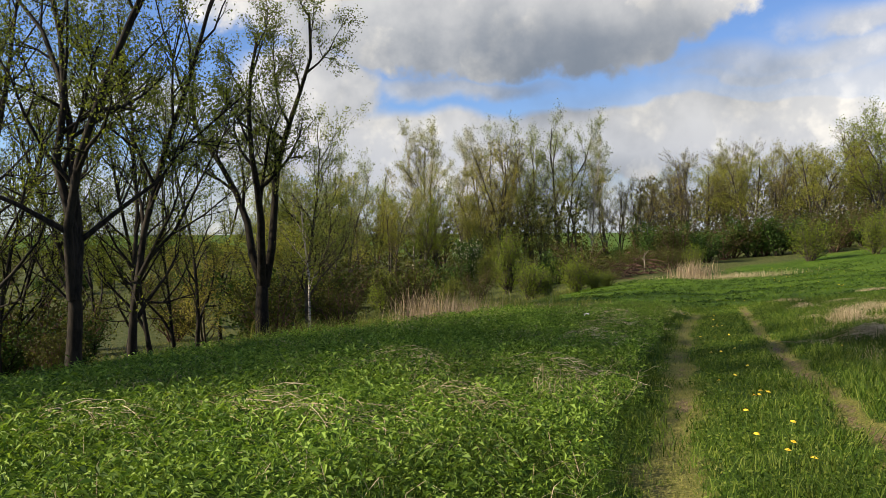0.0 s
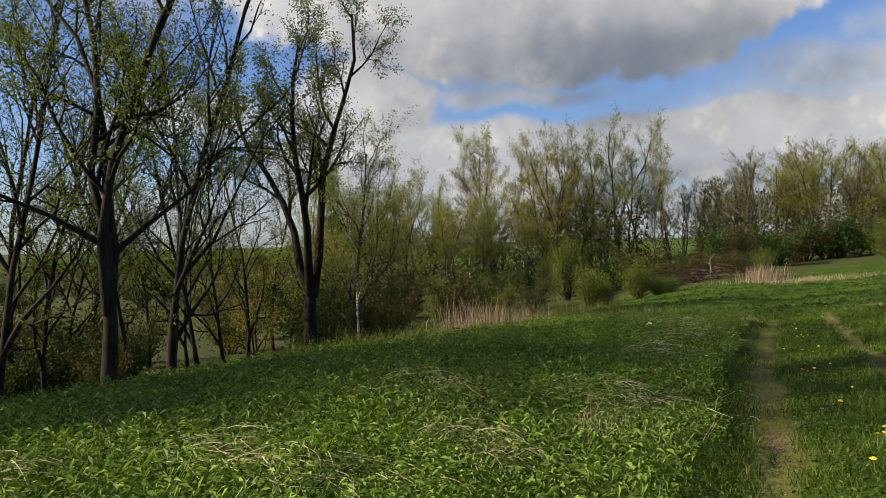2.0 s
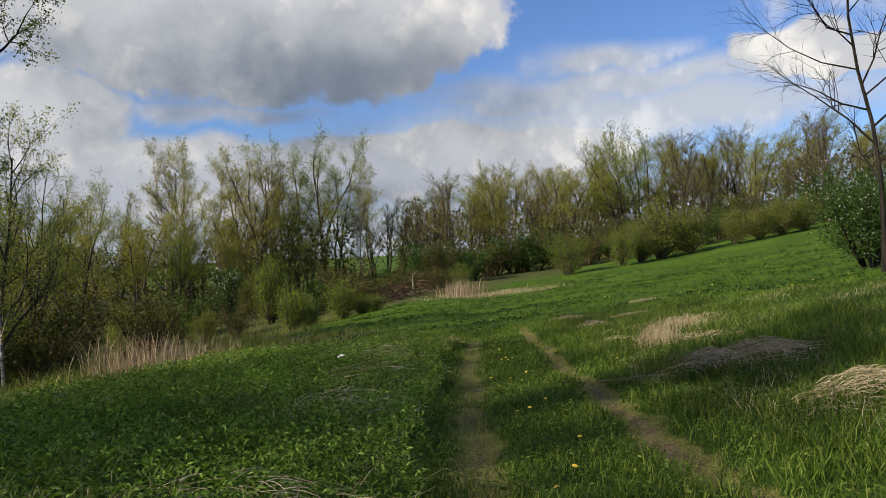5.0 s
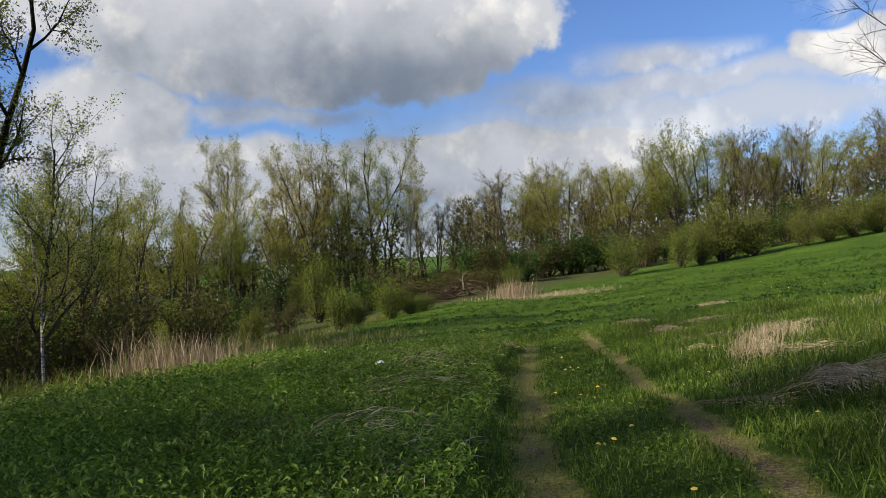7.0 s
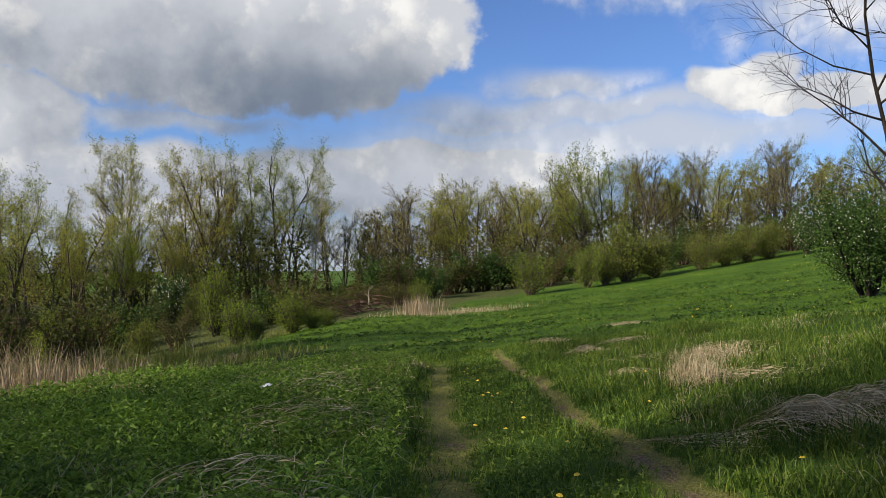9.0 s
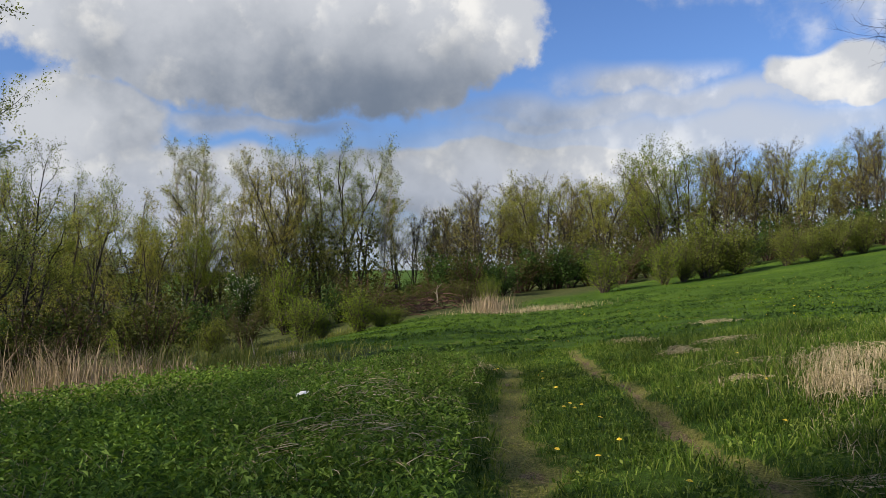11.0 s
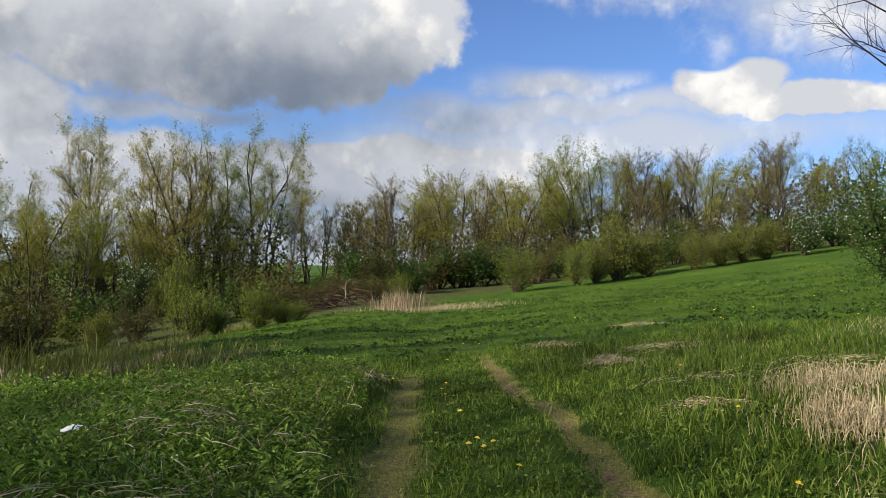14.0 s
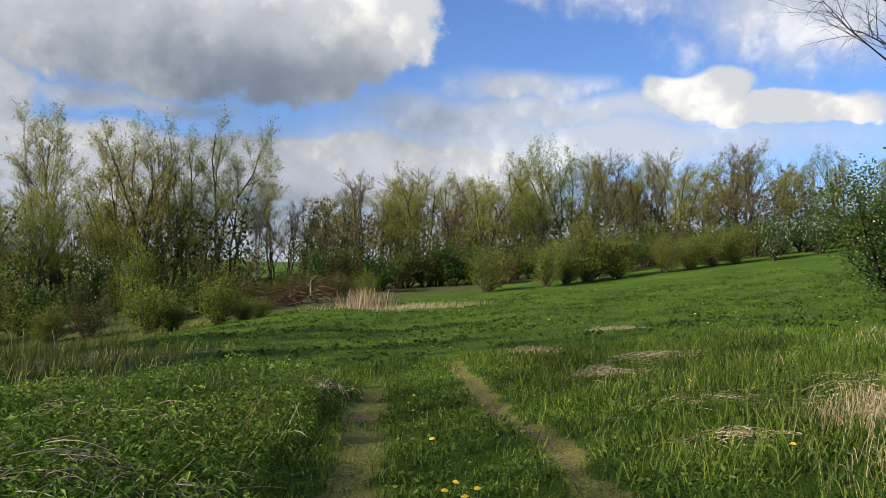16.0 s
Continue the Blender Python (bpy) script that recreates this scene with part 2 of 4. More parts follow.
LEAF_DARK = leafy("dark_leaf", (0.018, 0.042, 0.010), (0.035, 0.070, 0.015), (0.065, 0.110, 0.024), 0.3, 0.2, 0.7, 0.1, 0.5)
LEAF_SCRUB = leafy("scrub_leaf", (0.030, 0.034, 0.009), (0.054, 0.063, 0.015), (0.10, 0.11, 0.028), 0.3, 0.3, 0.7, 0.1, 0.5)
LEAF_WILLOW = leafy("willow_leaf", (0.075, 0.094, 0.018), (0.128, 0.155, 0.030), (0.19, 0.215, 0.055), 0.4, 0.2, 0.7, 0.1, 0.5)
BLOSSOM = leafy("white_blossom", (0.50, 0.52, 0.42), (0.68, 0.68, 0.60), (0.8, 0.8, 0.76), 0.3, 0.1)
BARK_DARK = barky("dark_bark", (0.006, 0.005, 0.004), (0.026, 0.021, 0.016))
BARK_GREY = barky("grey_bark", (0.022, 0.018, 0.013), (0.095, 0.08, 0.058))
BARK_RED = barky("red_twig", (0.045, 0.024, 0.018), (0.11, 0.065, 0.05))
BARK_BIRCH = birch_bark()
DANDELION = plain("dandelion_yellow", (0.82, 0.60, 0.06), 0.6, 0.12, 60.0)
STEM = plain("pale_stem", (0.16, 0.22, 0.06), 0.6, 0.2)
PAPER = plain("white_paper", (0.78, 0.77, 0.74), 0.6, 0.08, 12.0)
EARTH = plain("dark_earth", (0.035, 0.027, 0.02), 0.95, 0.4, 9.0)


# ---- mesh helpers ----
def mesh_of(name, verts, faces, mat, smooth=False):
    """A mesh from an array of corners and an array of faces that all have as many corners."""
    verts, faces = np.asarray(verts, np.float32), np.asarray(faces, np.int32)
    me = bpy.data.meshes.new(name)
    count, k = faces.shape
    me.vertices.add(len(verts))
    me.vertices.foreach_set("co", verts.ravel())
    me.loops.add(count * k)
    me.loops.foreach_set("vertex_index", faces.ravel())
    me.polygons.add(count)
    me.polygons.foreach_set("loop_start", np.arange(0, count * k, k, dtype=np.int32))
    me.polygons.foreach_set("use_smooth", np.full(count, smooth))
    me.update(calc_edges=True)
    me.materials.append(mat)
    return me


def part(name, me, parent, label=""):
    ob = new(name, me)
    ob.parent = parent
    return tagged(ob, label)


def fbm(x, y, s, seed=0):
    """Smooth value noise from a few crossed waves, from -1 to 1."""
    r = np.random.RandomState(seed)
    out = np.zeros_like(np.asarray(x, float))
    for _ in range(7):
        a, f, q = r.uniform(0, 6.28), r.uniform(0.5, 1.8) / s, r.uniform(0, 6.28)
        out += np.sin((x * np.cos(a) + y * np.sin(a)) * f * 6.28 + q)
    return out / 3.2


def smooth(a, b, x):
    t = np.clip((x - a) / (b - a), 0, 1)
    return t * t * (3 - 2 * t)


# ---- the lie of the land ----
PROFILE_Y = [-300, -40, 0, 8, 12.7, 17.3, 19.2, 22.4, 35, 55, 68, 83, 110, 400, 3000]
PROFILE_Z = [2.0, 1.3, 0.40, 0.0, -0.27, -0.36, -0.45, -0.64, -1.3, -2.0, -2.3, -2.0, -1.7, -2.0, -6.0]


def land(x, y):
    x, y = np.asarray(x, float), np.asarray(y, float)
    p = sum(np.interp(y + d, PROFILE_Y, PROFILE_Z) for d in (-2.0, -1.0, 0.0, 1.0, 2.0)) / 5
    xr = np.maximum(x - 0.3, 0)
    far_x = np.minimum(xr, 80)
    right = 0.095 * np.minimum(far_x, 20) + 0.14 * np.maximum(far_x - 20, 0) + 0.035 * np.minimum(xr, 8) * np.exp(-(y / 34) ** 2)
    xl = np.maximum(-1.0 - x, 0)
    left = -0.0105 * xl ** 2
    left = -5.2 * (1 - np.exp(left / 5.2)) * (1 - 0.45 * smooth(60, 110, y))
    z = p + right * smooth(3000, 300, y) + left * smooth(-60, -10, y)
    near = smooth(60, 20, np.hypot(x, y - 8))
    return z + near * (0.035 * fbm(x, y, 2.6, 3)) + 0.06 * fbm(x, y, 9.0, 4)


def rut_left(y):
    return np.interp(y, [3, 8, 12, 16, 20, 28], [0.60, 0.38, 0.16, 0.0, -0.14, -0.12]) + 0.02 * np.sin(y * 1.7)


def rut_right(y):
    return np.interp(y, [3, 10, 14, 18, 22, 27, 32], [2.0, 1.80, 1.58, 1.40, 1.30, 1.25, 1.7]) + 0.03 * np.sin(y * 1.3 + 1)


def wear(x, y):
    """How bare the ground is, 0 to 1: two wheel ruts that fade into the shaded meadow, and the faint way that crosses it."""
    fade = smooth(29, 22, y)
    l = np.exp(-((x - rut_left(y) - 0.05 * fbm(y, 0 * y, 1.1, 16)) / (0.25 + 0.07 * fbm(y, 0 * y, 1.7, 17))) ** 2) * (0.68 + 0.2 * fbm(x, y, 2.2, 11)) * fade
    r = np.exp(-((x - rut_right(y) - 0.05 * fbm(y, 0 * y, 1.3, 14)) / (0.145 + 0.055 * fbm(y, 0 * y, 1.2, 13))) ** 2) * (0.92 + 0.2 * fbm(x, y, 1.8, 12)) * smooth(31, 25, y)
    cross = 37 + 0.55 * x
    c = 0.30 * np.exp(-((y - cross) / 0.8) ** 2) * smooth(-12, -5, x) * smooth(14, 6, x)
    return np.clip(np.maximum(np.maximum(l, r), c), 0, 1)


def crop_edge(y):
    return rut_left(y) - 0.47 - 0.12 * smooth(19, 23, y) + 0.09 * fbm(0 * y, y, 1.6, 21)


def crop_end(x):
    return 24.2 + (x + 1.2) * 0.72 + 0.5 * fbm(x, 0 * x, 4.0, 22)


def in_crop(x, y):
    return (x < crop_edge(y)) & (y < crop_end(x))


def rankness(x, y):
    """Where the bank is rank and unmown: past the crop, and left of the meadow."""
    bank = -11.0 - 0.02 * (y - 40) + 1.5 * fbm(x, y, 8.0, 31)
    bank = np.where(y > 62, bank + (y - 62) * 0.75, bank)
    past = smooth(bank + 2.0, bank - 1.0, x)
    near = (y > crop_end(x)) & (x < -4.0) & (y < 34)
    wood = smooth(99, 106, y - 0.05 * np.maximum(x, 0))
    return np.clip(np.maximum(np.maximum(past, near * 0.8), wood), 0, 1) * smooth(230, 160, y)


def spread_axis(cuts):
    out = []
    for a, b, step in cuts:
        out.append(np.arange(a, b, step))
    return np.concatenate(out)


def make_ground():
    xs = spread_axis([(-3000, -400, 325), (-400, -100, 30), (-100, -30, 5), (-30, -3, 0.9), (-3, 4.5, 0.1), (4.5, 30, 0.9),
                      (30, 100, 5), (100, 400, 30), (400, 3001, 325)])
    ys = spread_axis([(-600, -100, 60), (-100, -10, 9), (-10, 2, 1.0), (2, 34, 0.22), (34, 60, 0.8), (60, 130, 3.5), (130, 400, 27), (400, 3001, 200)])
    gx, gy = np.meshgrid(xs, ys)
    w = wear(gx, gy)
    gz = land(gx, gy) - 0.05 * w
    nx, ny = len(xs), len(ys)
    i = (np.arange(ny - 1)[:, None] * nx + np.arange(nx - 1)[None]).ravel()
    faces = np.stack([i, i + 1, i + nx + 1, i + nx], 1)
    me = mesh_of("ground", np.stack([gx, gy, gz], -1).reshape(-1, 3), faces, TURF, True)
    for name, values in (("wear", w), ("rank", rankness(gx, gy))):
        me.attributes.new(name, "FLOAT", "POINT").data.foreach_set("value", values.ravel().astype(np.float32))
    tagged(new("ground", me), "grassy meadow with a worn two-rut track and a bank", "ground", kind="structure")


make_ground()


# ---- trees and shrubs ----
def tubes(branches):
    """One skin of tapered tubes along the branches: (points, radii, sides)."""
    vs, fs, at = [], [], 0
    for pts, rad, k in branches:
        n = len(pts)
        tan = np.gradient(pts, axis=0)
        tan /= np.linalg.norm(tan, axis=1)[:, None] + 1e-9
        ref = np.array([1.0, 0, 0]) if abs(tan[0][0]) < 0.8 else np.array([0, 1.0, 0])
        u = np.cross(tan, ref)
        u /= np.linalg.norm(u, axis=1)[:, None] + 1e-9
        w = np.cross(tan, u)
        a = np.arange(k) * 2 * math.pi / k
        ring = pts[:, None] + rad[:, None, None] * (np.cos(a)[None, :, None] * u[:, None] + np.sin(a)[None, :, None] * w[:, None])
        vs.append(ring.reshape(-1, 3))
        i = np.arange(n - 1)[:, None] * k + np.arange(k)[None]
        j = np.arange(n - 1)[:, None] * k + (np.arange(k)[None] + 1) % k
        fs.append(np.stack([i, j, j + k, i + k], -1).reshape(-1, 4) + at)
        at += n * k
    return np.concatenate(vs), np.concatenate(fs)


def diamonds(r, centres, size, flat=0.0, simple=False):
    """A small folded leaf at each centre, turned at random."""
    n = len(centres)
    d = r.normal(size=(n, 3))
    d[:, 2] *= 1 - flat
    d /= np.linalg.norm(d, axis=1)[:, None]
    e = r.normal(size=(n, 3))
    e -= d * (e * d).sum(1)[:, None]
    e /= np.linalg.norm(e, axis=1)[:, None]
    s = (size * r.uniform(0.55, 1.35, n))[:, None]
    if simple:
        v = np.stack([centres - d * s, centres + d * s * 0.6 + e * s * 0.6, centres + d * s * 0.6 - e * s * 0.6], 1)
        return v.reshape(-1, 3), np.arange(n * 3).reshape(-1, 3)
    v = np.stack([centres - d * s, centres + e * s * 0.5, centres + d * s, centres - e * s * 0.5], 1)
    return v.reshape(-1, 3), np.arange(n * 4).reshape(-1, 4)


def grow(r, height, radius, stems=1, kids=(10, 6, 5), angle=(45, 45, 50), ratio=(0.55, 0.5, 0.42), up=0.12, wander=0.16,
         lean=0.06, crook=0.45, first=0.25, splay=0.16, sides=(7, 5, 3, 3), steps=(8, 5, 4, 2), fork=0.0, fine=False):
    """Branches of a tree from the ground up, and the places along its twigs where leaves sit."""
    branches, twigs, groups, slivers = [], [], [], []

    def limb(p, d, length, rad, lev, group=-1):
        n = steps[lev]
        pts = [p]
        for _ in range(n - 1):
            d = d + r.normal(size=3) * wander * (1 if lev else crook) + np.array([0, 0, up if lev else 0.05])
            d = d / np.linalg.norm(d)
            pts.append(pts[-1] + d * length / (n - 1))
        pts = np.array(pts)
        tip = 0.12 if lev else 0.22
        rr = rad * (1 - (1 - tip) * np.linspace(0, 1, n) ** 0.9)
        if lev == 0 and not fork:
            rr[0] *= 1.45
        if fine and lev == len(kids):
            slivers.append((pts[0], pts[-1], rad))
        else:
            branches.append((pts, rr, sides[lev]))
            groups.append(group)
        if lev >= len(kids) - 1:
            twigs.append(pts)
        if lev < len(kids):
            m = kids[lev]
            for k in range(m):
                f = first + (1 - first) * (k + r.uniform(0.1, 0.9)) / m if lev == 0 else r.uniform(0.2, 1.0)
                q = f * (n - 1)
                i = min(int(q), n - 2)
                base = pts[i] + (pts[i + 1] - pts[i]) * (q - i)
                t = pts[i + 1] - pts[i]
                t = t / np.linalg.norm(t)
                s = np.cross(t, r.normal(size=3))
                s = s / np.linalg.norm(s)
                an = radians(angle[lev] * r.uniform(0.6, 1.3) * (1.15 - 0.45 * f))
                limb(base, t * math.cos(an) + s * math.sin(an), length * ratio[lev] * r.uniform(0.65, 1.15) * (1.2 - 0.65 * f),
                     rr[i] * 0.62, lev + 1, len(branches) if lev == 0 else group)

    if fork:
        q = np.linspace(0, 1, 6)
        trunk = np.stack([0.12 * np.sin(q * 3), 0.08 * np.sin(q * 4 + 1), q * (fork + 0.4) - 0.4], 1)
        branches.append((trunk, radius * np.array([2.0, 1.6, 1.42, 1.36, 1.25, 0.5]), sides[0]))
        groups.append(-1)
    for k in range(stems):
        a = 6.283 * (k + r.uniform(0, 0.6)) / stems
        s = (splay if stems > 1 else lean) * r.uniform(0.5, 1.3)
        d = np.array([math.cos(a) * s, math.sin(a) * s, 1.0])
        p = trunk[-1] + np.array([math.cos(a), math.sin(a), 0]) * radius * 0.32 - np.array([0, 0, 0.2 * fork]) if fork else \
            np.array([math.cos(a), math.sin(a), 0]) * (radius * 1.1 if stems > 1 else 0) - np.array([0, 0, 0.3])
        limb(p, d / np.linalg.norm(d), (height - fork) * (r.uniform(0.8, 1.0) if stems > 1 else 1.0), radius, 0)
    return branches, twigs, groups, slivers


def twig_skin(r, slivers, width):
    """Fine twigs, one tapering blade each."""
    a, b = np.array([q[0] for q in slivers]), np.array([q[1] for q in slivers])
    d = b - a
    e = np.cross(d, r.normal(size=d.shape))
    e /= np.linalg.norm(e, axis=1)[:, None] + 1e-9
    n = len(a)
    return np.stack([a - e * width, a + e * width, b], 1).reshape(-1, 3), np.arange(n * 3).reshape(-1, 3)


def along(r, twigs, count, jitter):
    """Places scattered round the twigs."""
    seg = np.array([(t[i], t[i + 1]) for t in twigs for i in range(len(t) - 1)])
    w = np.linalg.norm(seg[:, 1] - seg[:, 0], axis=1)
    i = r.choice(len(seg), count, p=w / w.sum())
    f = r.uniform(0, 1, (count, 1))
    return seg[i, 0] * (1 - f) + seg[i, 1] * f + r.normal(size=(count, 3)) * jitter


def make_tree(name, label, category, seed, bark, leaf, leaves, size, jitter=0.18, group="", low=0.0, near=False, **shape):
    r = np.random.RandomState(seed)
    branches, twigs, groups, slivers = grow(r, **shape)
    top = tagged(new(name), label, category, group)
    main = [b for b in branches if b[2] >= shape.get("sides", (7, 5, 3, 3))[0]]
    rest = [b for b in branches if b[2] < shape.get("sides", (7, 5, 3, 3))[0]]
    part("trunk", mesh_of("trunk", *tubes(main), bark, True), top)
    if near:
        sets = {}
        for b, g in zip(branches, groups):
            if g >= 0:
                sets.setdefault(g, []).append(b)
        for g in sets.values():
            part("limb", mesh_of("limb", *tubes(g), bark, True), top)
    elif rest:
        part("branchwork", mesh_of("branchwork", *tubes(rest), bark, True), top)
    if slivers:
        tagged(part("twigwork", mesh_of("twigwork", *twig_skin(r, slivers, 0.017), bark), top), kind="stuff")
    if leaves:
        c = along(r, twigs, leaves, jitter)
        c = c[c[:, 2] > low]
        part("crown", mesh_of("crown", *diamonds(r, c, size, 0.0, True), leaf), top)
    return top


def stand(ob, x, y, turn=0.0, size=1.0, sink=0.1, tilt=0.0, wide=1.0):
    m = pose(x, y, float(land(x, y)) - sink, tilt, 0, turn) @ Matrix.Diagonal((size * wide, size * wide, size, 1))
    ob.matrix_basis = m
    return ob


def again(ob, x, y, turn=0.0, size=1.0, sink=0.1, tilt=0.0, wide=1.0):
    m = pose(x, y, float(land(x, y)) - sink, tilt, 0, turn) @ Matrix.Diagonal((size * wide, size * wide, size, 1))
    keep = ob.scale.copy()
    ob.scale = (1, 1, 1)
    c = copy_thing(ob, m)
    ob.scale = keep
    return c


def bearing(az, dist, eye=(0.0, 8.3)):
    """A place that far ahead, at that bearing in degrees to the right of the track, from a spot on it."""
    return eye[0] + dist * math.tan(radians(az)), eye[1] + dist


# the big trees on the left bank
a = make_tree("maple_tree", "dark forked maple with sparse new leaves on the bank", "tree", 11, BARK_DARK, LEAF_MAPLE, 30000, 0.058, 0.18, near=True,
              height=19.0, radius=0.25, stems=3, splay=0.26, crook=0.95, kids=(8, 7, 7), ratio=(0.38, 0.52, 0.45), angle=(44, 48, 52), up=0.1, wander=0.22, first=0.3, fork=4.3)
stand(a, -22.0, 33.8, 215)
b = make_tree("alder_tree", "tall dark tree forking low, with scattered small leaves", "tree", 23, BARK_DARK, LEAF_MAPLE, 24000, 0.062, 0.2, near=True,
              height=20.0, radius=0.17, stems=3, splay=0.17, crook=0.8, kids=(9, 8, 7), ratio=(0.36, 0.5, 0.44), angle=(45, 46, 50), up=0.10, wander=0.22, first=0.12, fork=3.4)
stand(b, -18.7, 18.3, 100)
c = make_tree("alder_tree", "tall slender dark tree with thin upright limbs", "tree", 37, BARK_DARK, LEAF_MAPLE, 6500, 0.064, 0.2, near=True,
              height=20.0, radius=0.15, crook=0.7, kids=(16, 8, 6), ratio=(0.32, 0.5, 0.42), angle=(36, 42, 48), up=0.13, wander=0.16, first=0.12)
stand(c, -19.5, 21.6, 70)
for x, y, turn, size in ((-24.5, 18.5, 130, 0.95), (-27.5, 27.0, 250, 0.9), (-31.0, 24.0, 20, 1.0), (-29.4, 37.5, 190, 0.85),
                         (-25.5, 29.5, 300, 0.8), (-35.0, 31.0, 80, 0.95), (-40.0, 40.0, 210, 0.9), (-22.5, 24.5, 160, 0.85), (-34, 46, 20, 0.8), (-30, 52, 120, 0.75), (-26.5, 22.0, 45, 0.75), (-29.0, 20.5, 275, 0.8),
                         (-32.5, 27.5, 95, 0.75), (-27.0, 33.0, 330, 0.7), (-33.0, 36.5, 10, 0.75), (-36.0, 24.0, 200, 0.85)):
    again(c, x, y, turn, size)
again(a, -33.0, 58.0, 120, 0.7)
d = make_tree("birch_tree", "slender young birch with a pale trunk", "tree", 41, BARK_BIRCH, LEAF_LIME, 900, 0.06, 0.2, near=True,
              height=8.5, radius=0.075, kids=(12, 5), ratio=(0.3, 0.4), angle=(50, 50), first=0.35, sides=(6, 3, 3, 3))
stand(d, -19.4, 34.0, 0)
g = make_tree("aspen_tree", "slender spreading tree in grey-green young leaf", "tree", 43, BARK_GREY, LEAF_GREY, 9000, 0.05, 0.13, near=True,
              height=10.8, radius=0.14, kids=(15, 8, 6), ratio=(0.44, 0.5, 0.42), angle=(46, 45, 50), up=0.10, wander=0.18, first=0.2)
stand(g, -20.3, 35.2, 30)

# the groups across the valley
far = dict(sides=(5, 3, 3, 3), steps=(7, 4, 3, 2), fine=True)
airy = make_tree("willow_tree", "tall airy willow with grey-green spring leaves", "tree", 51, BARK_GREY, LEAF_GREY, 9500, 0.09, 0.3, "valley trees",
                 height=21.0, radius=0.2, stems=3, splay=0.17, crook=0.8, kids=(9, 6, 9), ratio=(0.36, 0.52, 0.48), up=0.12, first=0.3, **far)
slim = make_tree("birch_tree", "narrow upright birch with thin olive foliage", "tree", 52, BARK_BIRCH, LEAF_OLIVE, 6500, 0.088, 0.26, "valley trees",
                 height=20.0, radius=0.17, kids=(22, 7, 9), ratio=(0.34, 0.42, 0.42), angle=(36, 40, 48), up=0.17, first=0.1, **far)
rust = make_tree("alder_tree", "dense alder with russet opening buds", "tree", 53, BARK_GREY, LEAF_RUST, 9000, 0.09, 0.34, "valley trees",
                 height=17.0, radius=0.16, stems=3, splay=0.12, crook=0.7, kids=(13, 6, 8), ratio=(0.36, 0.48, 0.46), angle=(42, 42, 50), up=0.14, first=0.1, **far)
olive = make_tree("oak_tree", "round-crowned broadleaf tree in olive young leaf", "tree", 54, BARK_GREY, LEAF_OLIVE, 9000, 0.105, 0.36, "wood edge trees",
                  height=18.0, radius=0.22, stems=3, splay=0.2, crook=0.7, kids=(9, 7, 8), ratio=(0.44, 0.54, 0.5), up=0.1, first=0.22, **far)
lime = make_tree("poplar_tree", "tall tree in fresh yellow-green leaf", "tree", 55, BARK_GREY, LEAF_LIME, 9000, 0.105, 0.36, "wood edge trees",
                 height=19.0, radius=0.21, stems=3, splay=0.16, crook=0.7, kids=(10, 6, 8), ratio=(0.40, 0.54, 0.5), up=0.12, first=0.22, **far)
bare = make_tree("ash_tree", "nearly leafless pale tree with fine upright twigs", "tree", 56, BARK_GREY, LEAF_RUST, 4200, 0.085, 0.3, "wood edge trees",
                 height=18.0, radius=0.2, stems=3, splay=0.19, crook=0.7, kids=(9, 8, 13), ratio=(0.42, 0.54, 0.5), angle=(40, 40, 45), up=0.13, first=0.2, **far)
first_use = set()


def plant(ob, x, y, turn, size, wide=1.0):
    if ob.name in first_use:
        return again(ob, x, y, turn, size, wide=wide)
    first_use.add(ob.name)
    return stand(ob, x, y, turn, size, wide=wide)


rng = random.Random(7)
VALLEY = [  # bearing, distance ahead, kind, size
    (-29.5, 74, airy, 0.84), (-27.6, 88, rust, 1.0), (-33.5, 80, olive, 1.05), (-37.0, 86, lime, 1.0),
    (-24.2, 103, slim, 1.08), (-22.4, 105, bare, 1.2), (-20.4, 104, slim, 1.0), (-25.5, 96, lime, 0.7), (-18.6, 98, rust, 1.22), (-17.0, 99, rust, 1.2),
    (-16.2, 108, bare, 1.15), (-14.6, 114, airy, 1.20), (-12.8, 117, airy, 1.24), (-11.4, 118, airy, 1.1), (-9.9, 116, slim, 0.95), (-8.8, 118, bare, 0.85), (-7.7, 124, bare, 0.7), (-6.6, 122, bare, 0.74), (-20.0, 90, olive, 0.6),
    (-22.6, 92, lime, 0.6), (-31.5, 92, lime, 0.75), (-30.6, 70, olive, 0.8), (-35, 72, rust, 0.9), (-26.2, 84, olive, 0.75),
    (-23.4, 98, slim, 1.05), (-13.6, 110, olive, 0.8), (-15.4, 104, lime, 0.7), (-19.2, 95, olive, 0.8)]
for az, dist, kind, size in VALLEY:
    x, y = bearing(az, dist)
    plant(kind, x, y, rng.uniform(0, 360), size)
for k in range(10):
    az = -36 + k * 2.45 + rng.uniform(-0.5, 0.5)
    x, y = bearing(az, rng.uniform(84, 112))
    plant(rng.choice((rust, olive, lime, olive)), x, y, rng.uniform(0, 360), rng.uniform(0.45, 0.62), 1.25)
